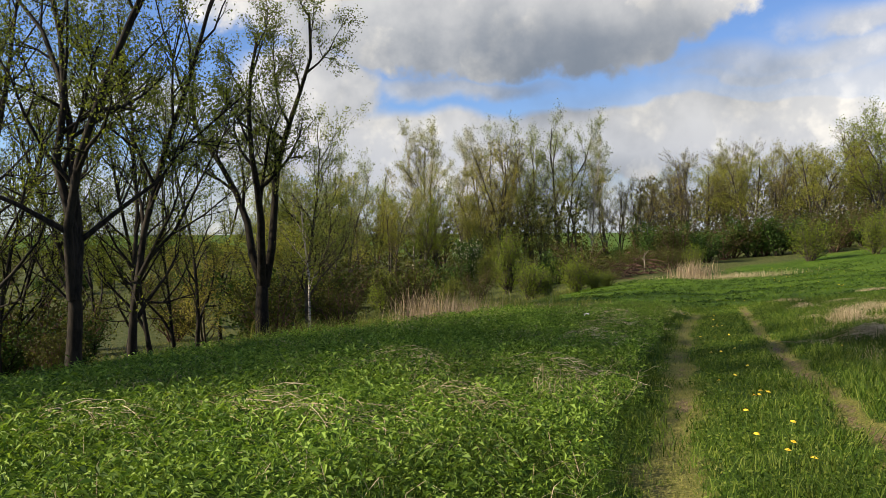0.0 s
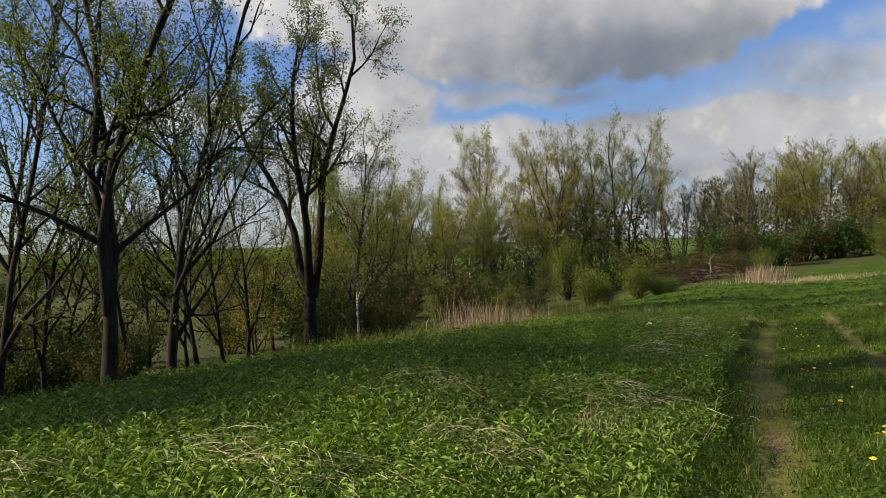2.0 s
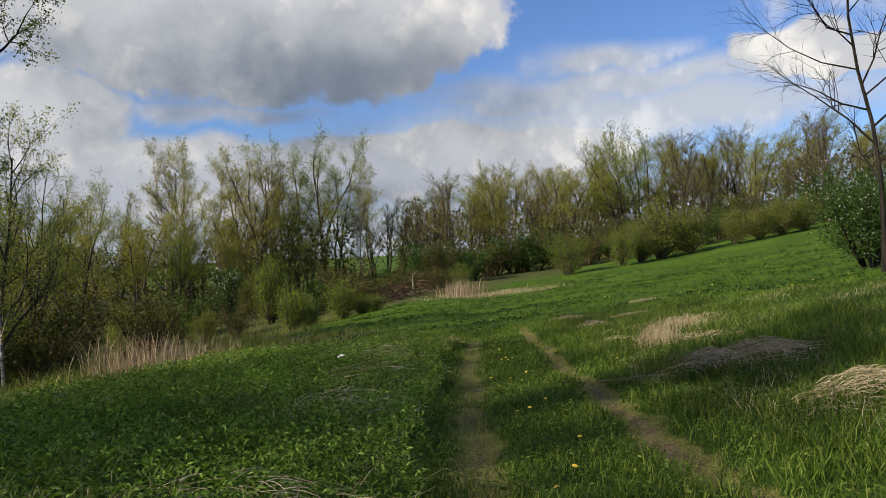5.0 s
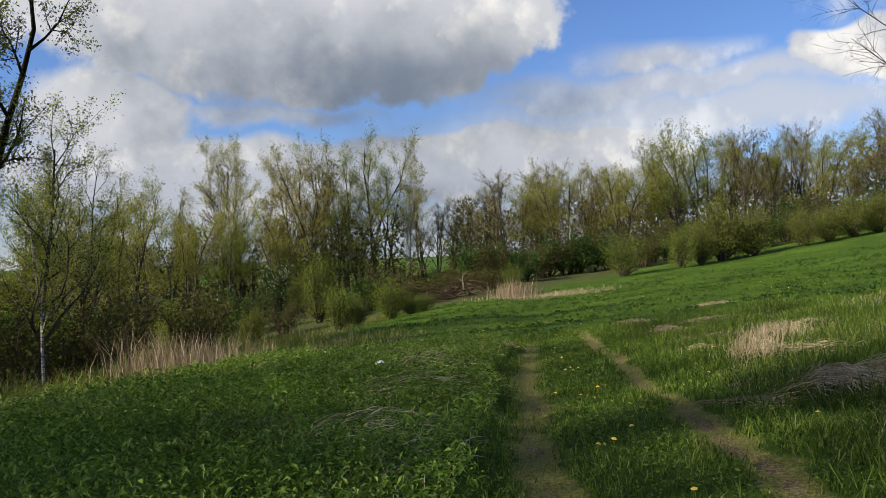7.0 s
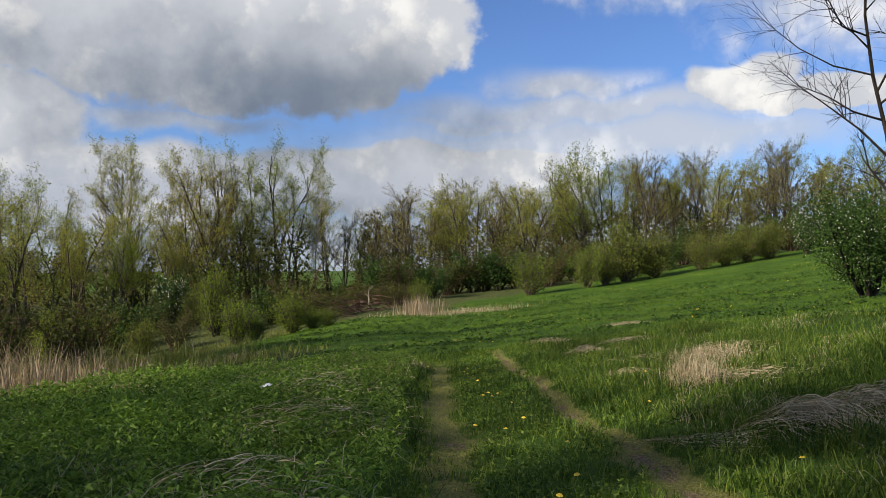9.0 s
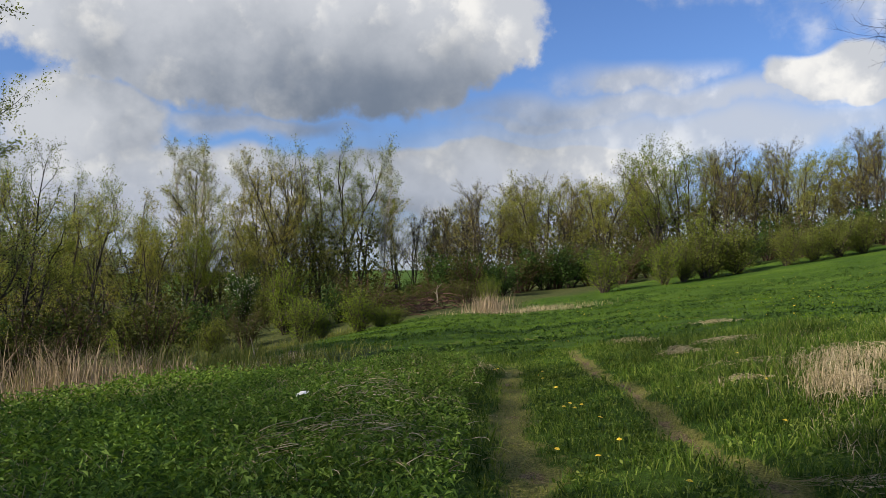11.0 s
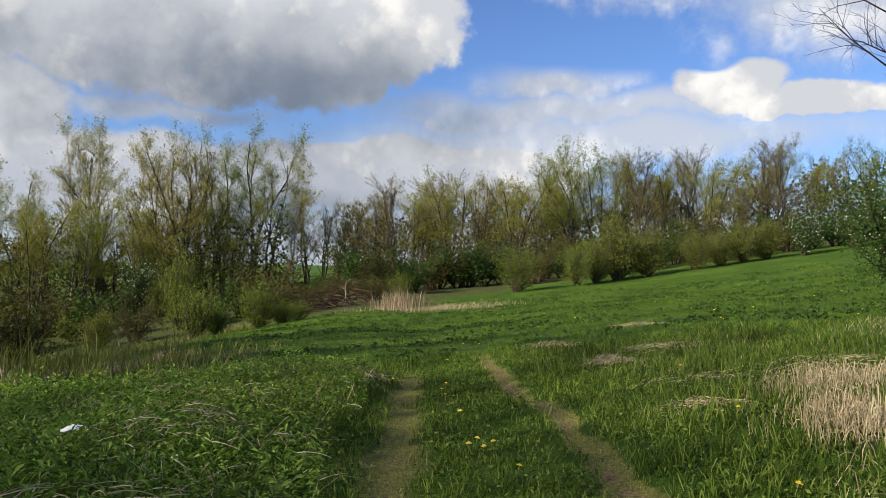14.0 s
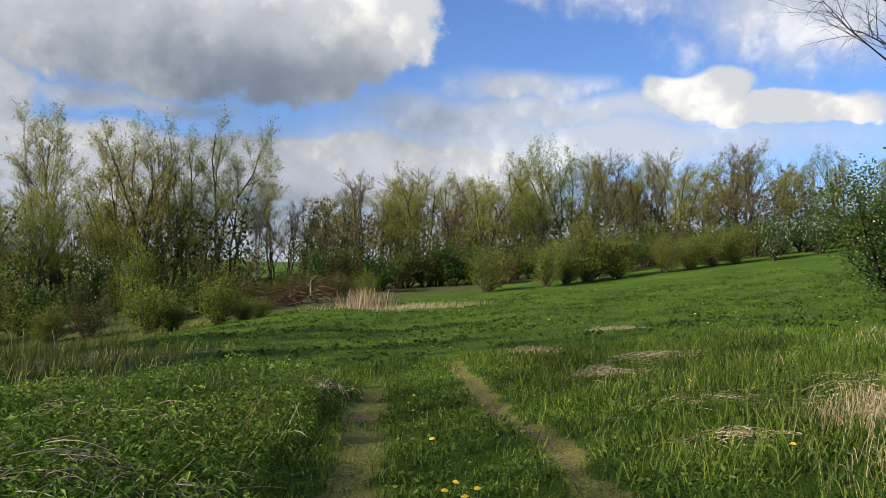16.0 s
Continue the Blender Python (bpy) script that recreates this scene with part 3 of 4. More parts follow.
WOOD = [(-5.6, 0.80, bare), (-4.0, 0.88, bare), (-2.6, 0.97, bare), (-1.0, 0.98, olive), (0.4, 1.0, bare), (1.8, 0.98, olive), (3.4, 0.96, bare),
        (4.8, 0.98, olive), (6.4, 1.0, olive), (7.8, 1.04, rust), (9.2, 1.02, olive), (10.6, 1.02, lime), (12.2, 1.06, lime), (13.8, 1.04, bare),
        (15.0, 1.04, bare), (16.6, 1.0, olive), (18.2, 1.04, bare), (19.8, 0.96, olive), (21.4, 0.94, rust), (23.0, 1.02, bare), (24.6, 0.96, bare),
        (26.2, 0.86, olive), (28.0, 0.8, bare), (30.0, 0.76, lime), (32.2, 0.78, lime), (34.5, 0.76, olive), (37.0, 0.8, bare), (40, 0.86, olive)]
for k, (az, size, kind) in enumerate(WOOD):
    x, y = bearing(az, 120 + 6 * math.sin(k * 2.1))
    plant(kind, x, y, rng.uniform(0, 360), size * 0.9, 1.2)
    x, y = bearing(az + 0.8, 131 + 3 * math.sin(k * 1.3))
    if k % 3 < 2:
        plant(rng.choice((olive, bare, rust, bare)), x, y, rng.uniform(0, 360), size * rng.uniform(0.88, 0.98))
for x, y, kind, size in ((-25.0, 39.5, olive, 0.45), (-31.5, 41.0, rust, 0.5), (-29.0, 47.0, olive, 0.5)):
    again(kind, x, y, x * 40, size, wide=1.25)
# unseen trees added beside the start of the track, to shade near crop and ruts
again(b, -20.5, 0.6, 320, 1.1)
again(b, -21.0, 4.0, 200, 1.1)
again(c, -22.5, 8.5, 20, 1.1)
again(olive, -19.0, 4.0, 250, 0.62)
again(rust, -19.5, 7.2, 100, 0.6)
# denser unseen trees, added to thicken that cast shade
for x, y, kind, size in ((-20.0, 1.2, olive, 0.8), (-22.0, 3.2, lime, 0.9), (-18.0, 2.2, rust, 0.6), (-24.5, 0.6, olive, 0.95)):
    again(kind, x, y, x * 40, size)


def make_shrub(name, label, seed, bark, leaf, leaves, size, height, stems, splay=0.5, group="", low=0.06, jitter=0.12, flowers=0, kids=(6, 4), first=0.15):
    r = np.random.RandomState(seed)
    branches, twigs, _, slivers = grow(r, height, 0.03 * height ** 0.5, stems, kids=kids, ratio=(0.42, 0.45), angle=(38, 45), up=0.1, wander=0.2,
                           first=first, splay=splay, sides=(3, 3, 3, 3), steps=(5, 3, 2, 2), fine=True)
    top = tagged(new(name), label, "shrub", group)
    part("stemwork", mesh_of("stemwork", *tubes(branches), bark, True), top)
    if slivers:
        tagged(part("twigwork", mesh_of("twigwork", *twig_skin(r, slivers, 0.012), bark), top), kind="stuff")
    c = along(r, twigs, leaves, jitter)
    c = c[c[:, 2] > low]
    part("foliage", mesh_of("foliage", *diamonds(r, c, size, 0.0, size > 0.08), leaf), top)
    if flowers:
        c = along(r, twigs, flowers, jitter * 1.15)
        c = c[c[:, 2] > low]
        part("blossom", mesh_of("blossom", *diamonds(r, c, size * 0.6), BLOSSOM), top, "small white blossom")
    return top


bright = make_shrub("willow_shrub", "bushy willow shrub in bright young leaf", 61, BARK_GREY, LEAF_WILLOW, 7500, 0.058, 3.6, 18, 0.38, "meadow edge shrubs", jitter=0.26, kids=(8, 7), first=0.1)
fresh = make_shrub("willow_sapling", "upright willow sapling clump in fresh yellow-green leaf", 66, BARK_GREY, LEAF_FRESH, 5200, 0.054, 3.6, 19, 0.36, "meadow edge shrubs", jitter=0.22, kids=(9, 6), first=0.12)
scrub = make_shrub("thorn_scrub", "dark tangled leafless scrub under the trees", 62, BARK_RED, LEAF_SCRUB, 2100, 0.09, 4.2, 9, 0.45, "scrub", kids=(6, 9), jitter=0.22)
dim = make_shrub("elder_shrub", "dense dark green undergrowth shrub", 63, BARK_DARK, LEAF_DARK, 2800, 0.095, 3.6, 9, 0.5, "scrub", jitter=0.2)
snow = make_shrub("hawthorn_shrub", "shrub with clusters of white blossom", 64, BARK_GREY, LEAF_DARK, 2400, 0.11, 4.0, 10, 0.45, "blossoming shrubs", flowers=500, jitter=0.2)
EDGE = [  # bearing, distance, kind, size, width
    (6.4, 73, fresh, 1.15, 1.05), (10.6, 76, fresh, 1.2, 0.9), (13.4, 80, bright, 1.75, 1.1), (15.4, 81, bright, 1.4, 1.1), (11.9, 78, bright, 1.15, 0.9),
    (18.6, 82, bright, 1.1, 1.1), (20.2, 83, bright, 1.0, 1.2), (21.8, 84, bright, 1.2, 1.1), (23.2, 85, bright, 1.15, 1.1), (25.5, 84, snow, 1.25, 0.9),
    (28.4, 86, snow, 1.1, 1.0), (30.5, 86, bright, 0.9, 1.3), (33, 88, snow, 1.2, 1.0), (36, 88, bright, 1.2, 1.2), (40, 88, bright, 1.3, 1.2),
    (3.2, 92, snow, 1.05, 0.8), (-15.6, 46.7, fresh, 0.86, 1.1), (-14.3, 48, fresh, 0.52, 1.3), (-11.6, 52, fresh, 0.82, 1.1), (-10.0, 53, fresh, 0.46, 1.5), (-9.0, 55, fresh, 0.4, 1.5),
    (-2.0, 64, fresh, 0.8, 0.7), (-20.0, 86, snow, 1.5, 0.9), (-17.0, 68, fresh, 1.9, 0.6), (-27.5, 62, fresh, 1.0, 1.3), (-32, 58, fresh, 1.1, 1.3),
    (-37, 52, bright, 1.1, 1.1), (-43, 50, bright, 1.0, 1.1), (-22, 62, bright, 0.8, 1.2)]
for az, dist, kind, size, wide in EDGE:
    x, y = bearing(az, dist)
    plant(kind, x, y, rng.uniform(0, 360), size, wide)
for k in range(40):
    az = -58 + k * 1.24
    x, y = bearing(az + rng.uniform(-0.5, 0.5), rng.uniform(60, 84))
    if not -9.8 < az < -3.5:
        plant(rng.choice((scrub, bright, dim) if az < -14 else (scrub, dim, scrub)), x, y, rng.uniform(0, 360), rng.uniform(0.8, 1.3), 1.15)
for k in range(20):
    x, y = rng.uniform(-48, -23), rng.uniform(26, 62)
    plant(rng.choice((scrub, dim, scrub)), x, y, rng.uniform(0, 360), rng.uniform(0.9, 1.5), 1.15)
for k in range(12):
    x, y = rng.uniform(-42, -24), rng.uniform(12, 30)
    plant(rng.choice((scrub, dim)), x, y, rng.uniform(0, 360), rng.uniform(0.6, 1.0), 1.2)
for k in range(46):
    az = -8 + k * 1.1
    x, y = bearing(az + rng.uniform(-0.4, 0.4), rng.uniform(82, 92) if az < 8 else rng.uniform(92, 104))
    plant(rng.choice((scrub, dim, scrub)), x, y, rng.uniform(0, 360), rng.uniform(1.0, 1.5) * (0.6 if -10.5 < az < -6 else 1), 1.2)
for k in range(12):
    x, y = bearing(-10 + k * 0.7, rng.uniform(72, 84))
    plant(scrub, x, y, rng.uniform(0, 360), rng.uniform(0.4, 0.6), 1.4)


def far_wood():
    """The depth of the wood behind its edge, too far to pick apart."""
    r = np.random.RandomState(71)
    az = r.uniform(-62, 52, 66000)
    d = np.where(az > -6.5, r.uniform(122, 150, az.size), r.uniform(96, 150, az.size))
    x, y = d * np.tan(np.radians(az)), 8.3 + d
    keep = np.abs(x) < 190
    x, y, az = x[keep], y[keep], az[keep]
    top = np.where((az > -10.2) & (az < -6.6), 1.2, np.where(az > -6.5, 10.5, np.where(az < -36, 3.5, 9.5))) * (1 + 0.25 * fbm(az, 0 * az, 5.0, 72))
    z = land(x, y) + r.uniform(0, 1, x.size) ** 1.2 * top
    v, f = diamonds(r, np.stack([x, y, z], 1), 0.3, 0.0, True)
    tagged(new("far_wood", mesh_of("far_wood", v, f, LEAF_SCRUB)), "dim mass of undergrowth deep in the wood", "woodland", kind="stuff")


far_wood()

# the leafless tree and the blossoming shrub on the right
e = make_tree("ash_tree", "leafless dark tree with curving bare twigs", "tree", 87, BARK_DARK, LEAF_SCRUB, 0, 0.05, 0.1, near=True,
              height=12.5, radius=0.095, lean=0.02, kids=(17, 11, 8), ratio=(0.385, 0.5, 0.45), angle=(62, 48, 50), up=0.07, wander=0.2, first=0.25)
stand(e, 13.3, 30.3, 75)
hawthorn = make_shrub("bird_cherry", "dark green shrub dotted with white blossom", 82, BARK_DARK, LEAF_DARK, 13000, 0.055, 4.3, 12, 0.42, "", 0.35, 0.2, 800, (8, 6))
stand(hawthorn, 15.5, 35.8, 0)


# ---- grass, crop and reeds ----
def blades(r, x, y, z, height, width, lean=0.5):
    """Bent blades, two joints each."""
    n = len(x)
    a, q = r.uniform(0, 6.283, n), r.uniform(0, 6.283, n)
    hgt = height * r.uniform(0.5, 1.3, n)
    b = lean * r.uniform(0.2, 1.4, n) * hgt
    side = np.stack([np.cos(a), np.sin(a), 0 * a], 1) * (width * r.uniform(0.6, 1.3, n))[:, None] * 0.5
    out = np.stack([np.cos(q), np.sin(q), 0 * q], 1)
    p = np.stack([x, y, z], 1)
    mid = p + out * (b * 0.35)[:, None]
    mid[:, 2] += hgt * 0.62
    tip = p + out * b[:, None]
    tip[:, 2] += hgt * np.clip(1.05 - 0.35 * b / (hgt + 1e-6), 0.25, 1)
    v = np.stack([p - side, p + side, mid + side * 0.75, mid - side * 0.75, tip], 1).reshape(-1, 3)
    i = np.arange(n)[:, None] * 5
    f = np.concatenate([i + [0, 1, 2], i + [0, 2, 3], i + [3, 2, 4]], 1).reshape(-1, 3)
    return v, f


def scatter(r, count, x0, x1, y0, y1, keep):
    x, y = r.uniform(x0, x1, count), r.uniform(y0, y1, count)
    k = keep(x, y, r.uniform(0, 1, count))
    return x[k], y[k]


def stuff(name, label, category, v, f, mat):
    return tagged(new(name, mesh_of(name, v, f, mat)), label, category, kind="stuff")


def join(pieces):
    vs, fs, at = [], [], 0
    for v, f in pieces:
        vs.append(v)
        fs.append(f + at)
        at += len(v)
    return np.concatenate(vs), np.concatenate(fs)


def tufted(x, y):
    """Where grass grows in tufts, from -1 to 1."""
    return 0.7 * fbm(x, y, 0.38, 301) + 0.5 * fbm(x, y, 0.95, 302)


def make_grass():
    r = np.random.RandomState(101)
    # verges and the middle of the track
    x, y = scatter(r, 230000, -1.4, 6.6, 2.8, 29, lambda x, y, q: (x > crop_edge(y) + 0.03) & (q > 1.35 * wear(x, y)) & (q < 1.15 - 0.025 * y) & (r.uniform(0, 1, x.size) < 0.75 + 0.55 * tufted(x, y)))
    hgt = (0.085 + 0.05 * (1 + fbm(x, y, 1.3, 5)) * (1 - np.exp(-((x - 0.7) / 0.9) ** 2)) + 0.045 * smooth(1.7, 3.0, x)) * np.clip(1 + 0.6 * tufted(x, y), 0.4, 1.8)
    stuff("verge_grass", "lush green grass along the track", "grass", *blades(r, x, y, land(x, y) - 0.01, hgt, 0.0065 + 0.0002 * y, 1.0), GRASS)
    # short trodden growth in the ruts
    x, y = scatter(r, 80000, -0.9, 2.3, 2.5, 30, lambda x, y, q: (wear(x, y) > 0.12) & (q < 1.0 - 0.8 * wear(x, y) + 0.25 * fbm(x, y, 0.35, 93)))
    stuff("rut_grass", "short trodden yellowish grass in the wheel ruts", "grass",
          *blades(r, x, y, land(x, y) - 0.04 * wear(x, y) - 0.008, 0.034 + 0.012 * fbm(x, y, 0.5, 94), 0.006, 0.9), SHORT)
    # the meadow farther out
    x, y = scatter(r, 125000, -13, 34, 24, 84, lambda x, y, q: (rankness(x, y) < 0.5) & ((y > 29) | (x > 7) | (y > crop_end(x))) & (q < 1.2 - 0.012 * y) & (np.abs(x) < 3 + 0.62 * y))
    stuff("meadow_grass", "short bright green meadow grass", "grass", *blades(r, x, y, land(x, y) - 0.01, 0.065 + 0.0004 * y, 0.009 + 0.0004 * y, 0.7), MEADOW)
    # rank growth on the bank
    x, y = scatter(r, 60000, -40, -3, 6, 64, lambda x, y, q: (y > crop_end(x) + 0.3) & (rankness(x, y) > 0.3) & (q < 0.75 + 0.6 * fbm(x, y, 2.6, 91)))
    stuff("bank_weeds", "rank weeds and dead stalks on the bank", "weeds", *blades(r, x, y, land(x, y) - 0.02, np.maximum(0.27 + 0.2 * fbm(x, y, 5.0, 6) + 0.16 * fbm(x, y, 1.4, 92), 0.07), 0.022, 0.8), WEED)


def make_meadow_herbs():
    """Darker rosettes of broad leaves in the mown meadow."""
    r = np.random.RandomState(211)
    hx, hy = scatter(r, 5200, -8, 34, 26, 76, lambda x, y, q: (rankness(x, y) < 0.3) & (np.abs(x) < 3 + 0.62 * y) & (q < 0.55 + 0.7 * fbm(x, y, 6.0, 34)))
    n = 9
    k = r.uniform(0.05, 0.16, hx.size)
    x, y = np.repeat(hx, n), np.repeat(hy, n)
    x, y = x + r.normal(size=x.size) * np.repeat(k, n), y + r.normal(size=x.size) * np.repeat(k, n)
    v, f = diamonds(r, np.stack([x, y, land(x, y) + r.uniform(0.03, 0.12, x.size)], 1), 0.06, 0.5)
    stuff("meadow_herbs", "dark green leafy rosettes in the meadow", "herbs", v, f, LEAF_DARK)


make_meadow_herbs()


def make_dry_blades():
    """Last year's blades lying among the green of the unmown verge."""
    r = np.random.RandomState(191)
    x, y = scatter(r, 26000, 2.1, 10, 10, 34, lambda x, y, q: (fbm(x, y, 3.0, 61) + 0.5 * q > 0.35) & (x > rut_right(y) + 0.5) & (r.uniform(0, 1, x.size) < 1.5 - 0.05 * y))
    stuff("dry_blades", "bleached old grass blades among the green verge", "grass", *blades(r, x, y, land(x, y), 0.16, 0.005 + 0.0001 * y, 1.5), STRAW)


make_dry_blades()


def make_outskirts():
    """Thinner grass and crop round the part that the track passes, so that nothing ends at a line."""
    r = np.random.RandomState(201)
    x, y = scatter(r, 60000, -1.0, 15, -9, 29, lambda x, y, q: (x > crop_edge(y) - 0.3) & ((y < 2.9) | (x > 6.5)) & (q > 1.6 * wear(x, y)) & (q < 1.15 - 0.08 * np.maximum(x - 7, 0) - 0.09 * np.maximum(1 - y, 0)))
    stuff("outlying_grass", "grass on the outskirts of the meadow", "grass", *blades(r, x, y, land(x, y) - 0.01, 0.12, 0.016, 0.7), GRASS)
    x, y = scatter(r, 30000, -22, 0.4, -9, 16, lambda x, y, q: (x < crop_edge(y)) & ((y < 2.8) | (x < -14)) & (y < crop_end(x)) & (q < 1.1 - 0.1 * np.maximum(1 - y, 0) + 0.08 * np.minimum(x + 14, 0)))
    v, f = diamonds(r, np.stack([x, y, land(x, y) + r.uniform(0.03, 0.24, x.size)], 1), 0.075, 0.5)
    stuff("outlying_crop", "leafy crop on the outskirts of the field", "crop", v, f, CROP)


make_outskirts()


def make_crop():
    r = np.random.RandomState(111)
    x, y = scatter(r, 530000, -16, 0.3, 2.6, 25, lambda x, y, q: in_crop(x, y) & (q < np.maximum(1.25 + 0.13 * x, 0.28)))
    n = len(x)
    mound = 0.33 + 0.06 * fbm(x, y, 1.1, 7) + 0.05 * fbm(x, y, 3.5, 8) + 0.075 * fbm(x, y, 0.33, 95)
    rim = smooth(0.0, 0.1, crop_edge(y) - x) * 0.2 + 0.85
    z = land(x, y) + np.maximum(mound, 0.05) * rim * r.uniform(0.08, 1.1, n) ** 0.65
    s = r.uniform(0.018, 0.043, n) * (1 + 0.07 * np.maximum(-x - 1.5, 0))
    a = r.uniform(0, 6.283, n)
    t = r.uniform(-0.8, 0.95, n)
    d = np.stack([np.cos(a) * np.cos(t), np.sin(a) * np.cos(t), np.sin(t)], 1)
    w = np.stack([-np.sin(a), np.cos(a), 0 * a], 1)
    roll = r.uniform(-1.0, 1.0, n)
    w[:, 2] = np.sin(roll)
    c = np.stack([x, y, z], 1)
    lift = np.zeros((n, 3))
    lift[:, 2] = s * 0.28
    v = np.stack([c, c + d * s[:, None] * 0.8 + w * s[:, None] * 0.27 + lift, c + d * s[:, None] * 1.8,
                  c + d * s[:, None] * 0.8 - w * s[:, None] * 0.27 + lift], 1).reshape(-1, 3)
    i = np.arange(n)[:, None] * 4
    f = np.concatenate([i + [0, 1, 2], i + [0, 2, 3]], 1).reshape(-1, 3)
    stuff("leafy_crop", "dense low broad-leaved green crop beside the track", "crop", v, f, CROP)
    x, y = scatter(r, 110000, -12, 0.3, 2.6, 25, lambda x, y, q: in_crop(x, y) & (fbm(x, y, 2.4, 9) + 0.6 * q > 0.25) & (q < 1.2 + 0.09 * x))
    stuff("crop_grass", "grass blades growing through the leafy crop", "grass", *blades(r, x, y, land(x, y), 0.28, 0.005, 0.9), GRASS)
    x, y = scatter(r, 7000, -4.5, 0.0, 17.5, 24.5, lambda x, y, q: in_crop(x, y) & (q < smooth(17, 22, y) * smooth(-4.5, -2, x)))
    stuff("fringe_grass", "pale tall grass growing over the crop's far corner", "grass", *blades(r, x, y, land(x, y) + 0.1, 0.36, 0.006, 0.8), SHORT)
    x, y = scatter(r, 14000, -11, 0.2, 2.6, 24, lambda x, y, q: in_crop(x, y) & (fbm(x, y, 1.7, 96) + 0.9 * q > 0.75))
    stuff("crop_straw", "bleached old blades lying in the leafy crop", "dry grass", *blades(r, x, y, land(x, y) + 0.22, 0.2, 0.005, 2.2), STRAW)


def strands(r, cx, cy, count, rx, ry, length, rise, heading, turn, base, width=0.005, foot=0.4):
    """Long dry stalks that start near a place, arch and lie over; heading and turn in radians."""
    n, k = count, 5
    x0, y0 = cx + r.normal(size=n) * rx, cy + r.normal(size=n) * ry
    a = heading + r.normal(size=n) * turn
    a = np.where(r.uniform(0, 1, n) < 0.3, a + math.pi, a)
    ln, up = length * r.uniform(0.5, 1.3, n), rise * r.uniform(0.3, 1.2, n)
    bend = r.normal(size=n) * 0.8
    f = np.linspace(0, 1, k)[None]
    ang = a[:, None] + bend[:, None] * f
    px = x0[:, None] + np.cumsum(np.cos(ang), 1) * ln[:, None] / k
    py = y0[:, None] + np.cumsum(np.sin(ang), 1) * ln[:, None] / k
    near = np.exp(-((px - cx) / (2.2 * rx)) ** 2 - ((py - cy) / (2.2 * ry)) ** 2)
    pz = land(px, py) + base * (foot + (1 - foot) * near) * r.uniform(0.5, 1.1, n)[:, None] + up[:, None] * (f * (1.75 - 1.5 * f))
    c = np.stack([px, py, pz], -1)
    w = width * (1.1 - 0.7 * f)[..., None] * np.array([0.0, 0.0, 1.0]) + width * (1.1 - 0.7 * f)[..., None] * np.stack([-np.sin(ang), np.cos(ang), 0 * ang], -1)
    v = np.stack([c - w * 0.5, c + w * 0.5], 2).reshape(-1, 3)
    i = (np.arange(n)[:, None] * k * 2 + np.arange(k - 1)[None] * 2).reshape(-1, 1)
    return v, np.concatenate([i, i + 1, i + 3, i + 2], 1)


def make_reeds():
    r = np.random.RandomState(121)
    t = r.uniform(0, 1, 1500)
    x = -8.7 + 3.2 * t + r.normal(size=t.size) * 0.3
    y = 20.6 + 0.9 * t + r.uniform(0, 2.6, t.size)
    keep = r.uniform(0, 1, t.size) < 1.15 - 0.6 * t
    x, y, t = x[keep], y[keep], t[keep]
    v, f = blades(r, x, y, land(x, y) - 0.03, 1.2 - 0.75 * t + 0.2 * fbm(x, y, 1.5, 44), 0.013, 0.4)
    stuff("reed_bed", "pale dry reeds standing at the edge of the crop", "reeds", v, f, REED)
    v, f = join([strands(r, -5.6, 21.0, 240, 0.6, 0.3, 0.6, 0.12, 0.1, 0.6, 0.16, 0.006), strands(r, -7.2, 20.4, 260, 0.9, 0.25, 0.6, 0.15, 0.3, 0.8, 0.2, 0.006)])
    stuff("reed_litter", "fallen broken reeds round the reed bed", "reeds", v, f, REED)
    x, y = scatter(r, 9000, -17, -5.5, 22.5, 31, lambda x, y, q: (y > 24.2 + 0.25 * (x + 8)) & (fbm(x, y, 3.0, 45) + q > 0.35))
    stuff("young_reeds", "yellow-green young growth behind the dry reeds", "reeds", *blades(r, x, y, land(x, y) - 0.03, 0.75 + 0.35 * fbm(x, y, 2.0, 46), 0.016, 0.5), WEED)
    x, y = scatter(r, 5000, -12, -6, 28, 33, lambda x, y, q: fbm(x, y, 1.8, 47) + q > 0.4)
    stuff("bank_litter", "flattened pale dry growth on the bank", "dry grass", *blades(r, x, y, land(x, y), 0.22, 0.014, 2.0), STRAW)
    x, y = -2.1 + r.normal(size=520) * 0.85, 68.5 + r.normal(size=520) * 1.0
    stuff("reed_clump", "pale dry reeds at the far side of the meadow", "reeds", *blades(r, x, y, land(x, y), 1.3 + 0.4 * fbm(x, y, 1.2, 97), 0.03, 0.35), REED)
    x, y = 1.0 + r.normal(size=1300) * 2.6, 67.5 + r.normal(size=1300) * 1.5
    stuff("dry_grass_patch", "bleached dry grass beyond the meadow track", "grass", *blades(r, x, y, land(x, y), 0.45, 0.02, 1.1), STRAW)


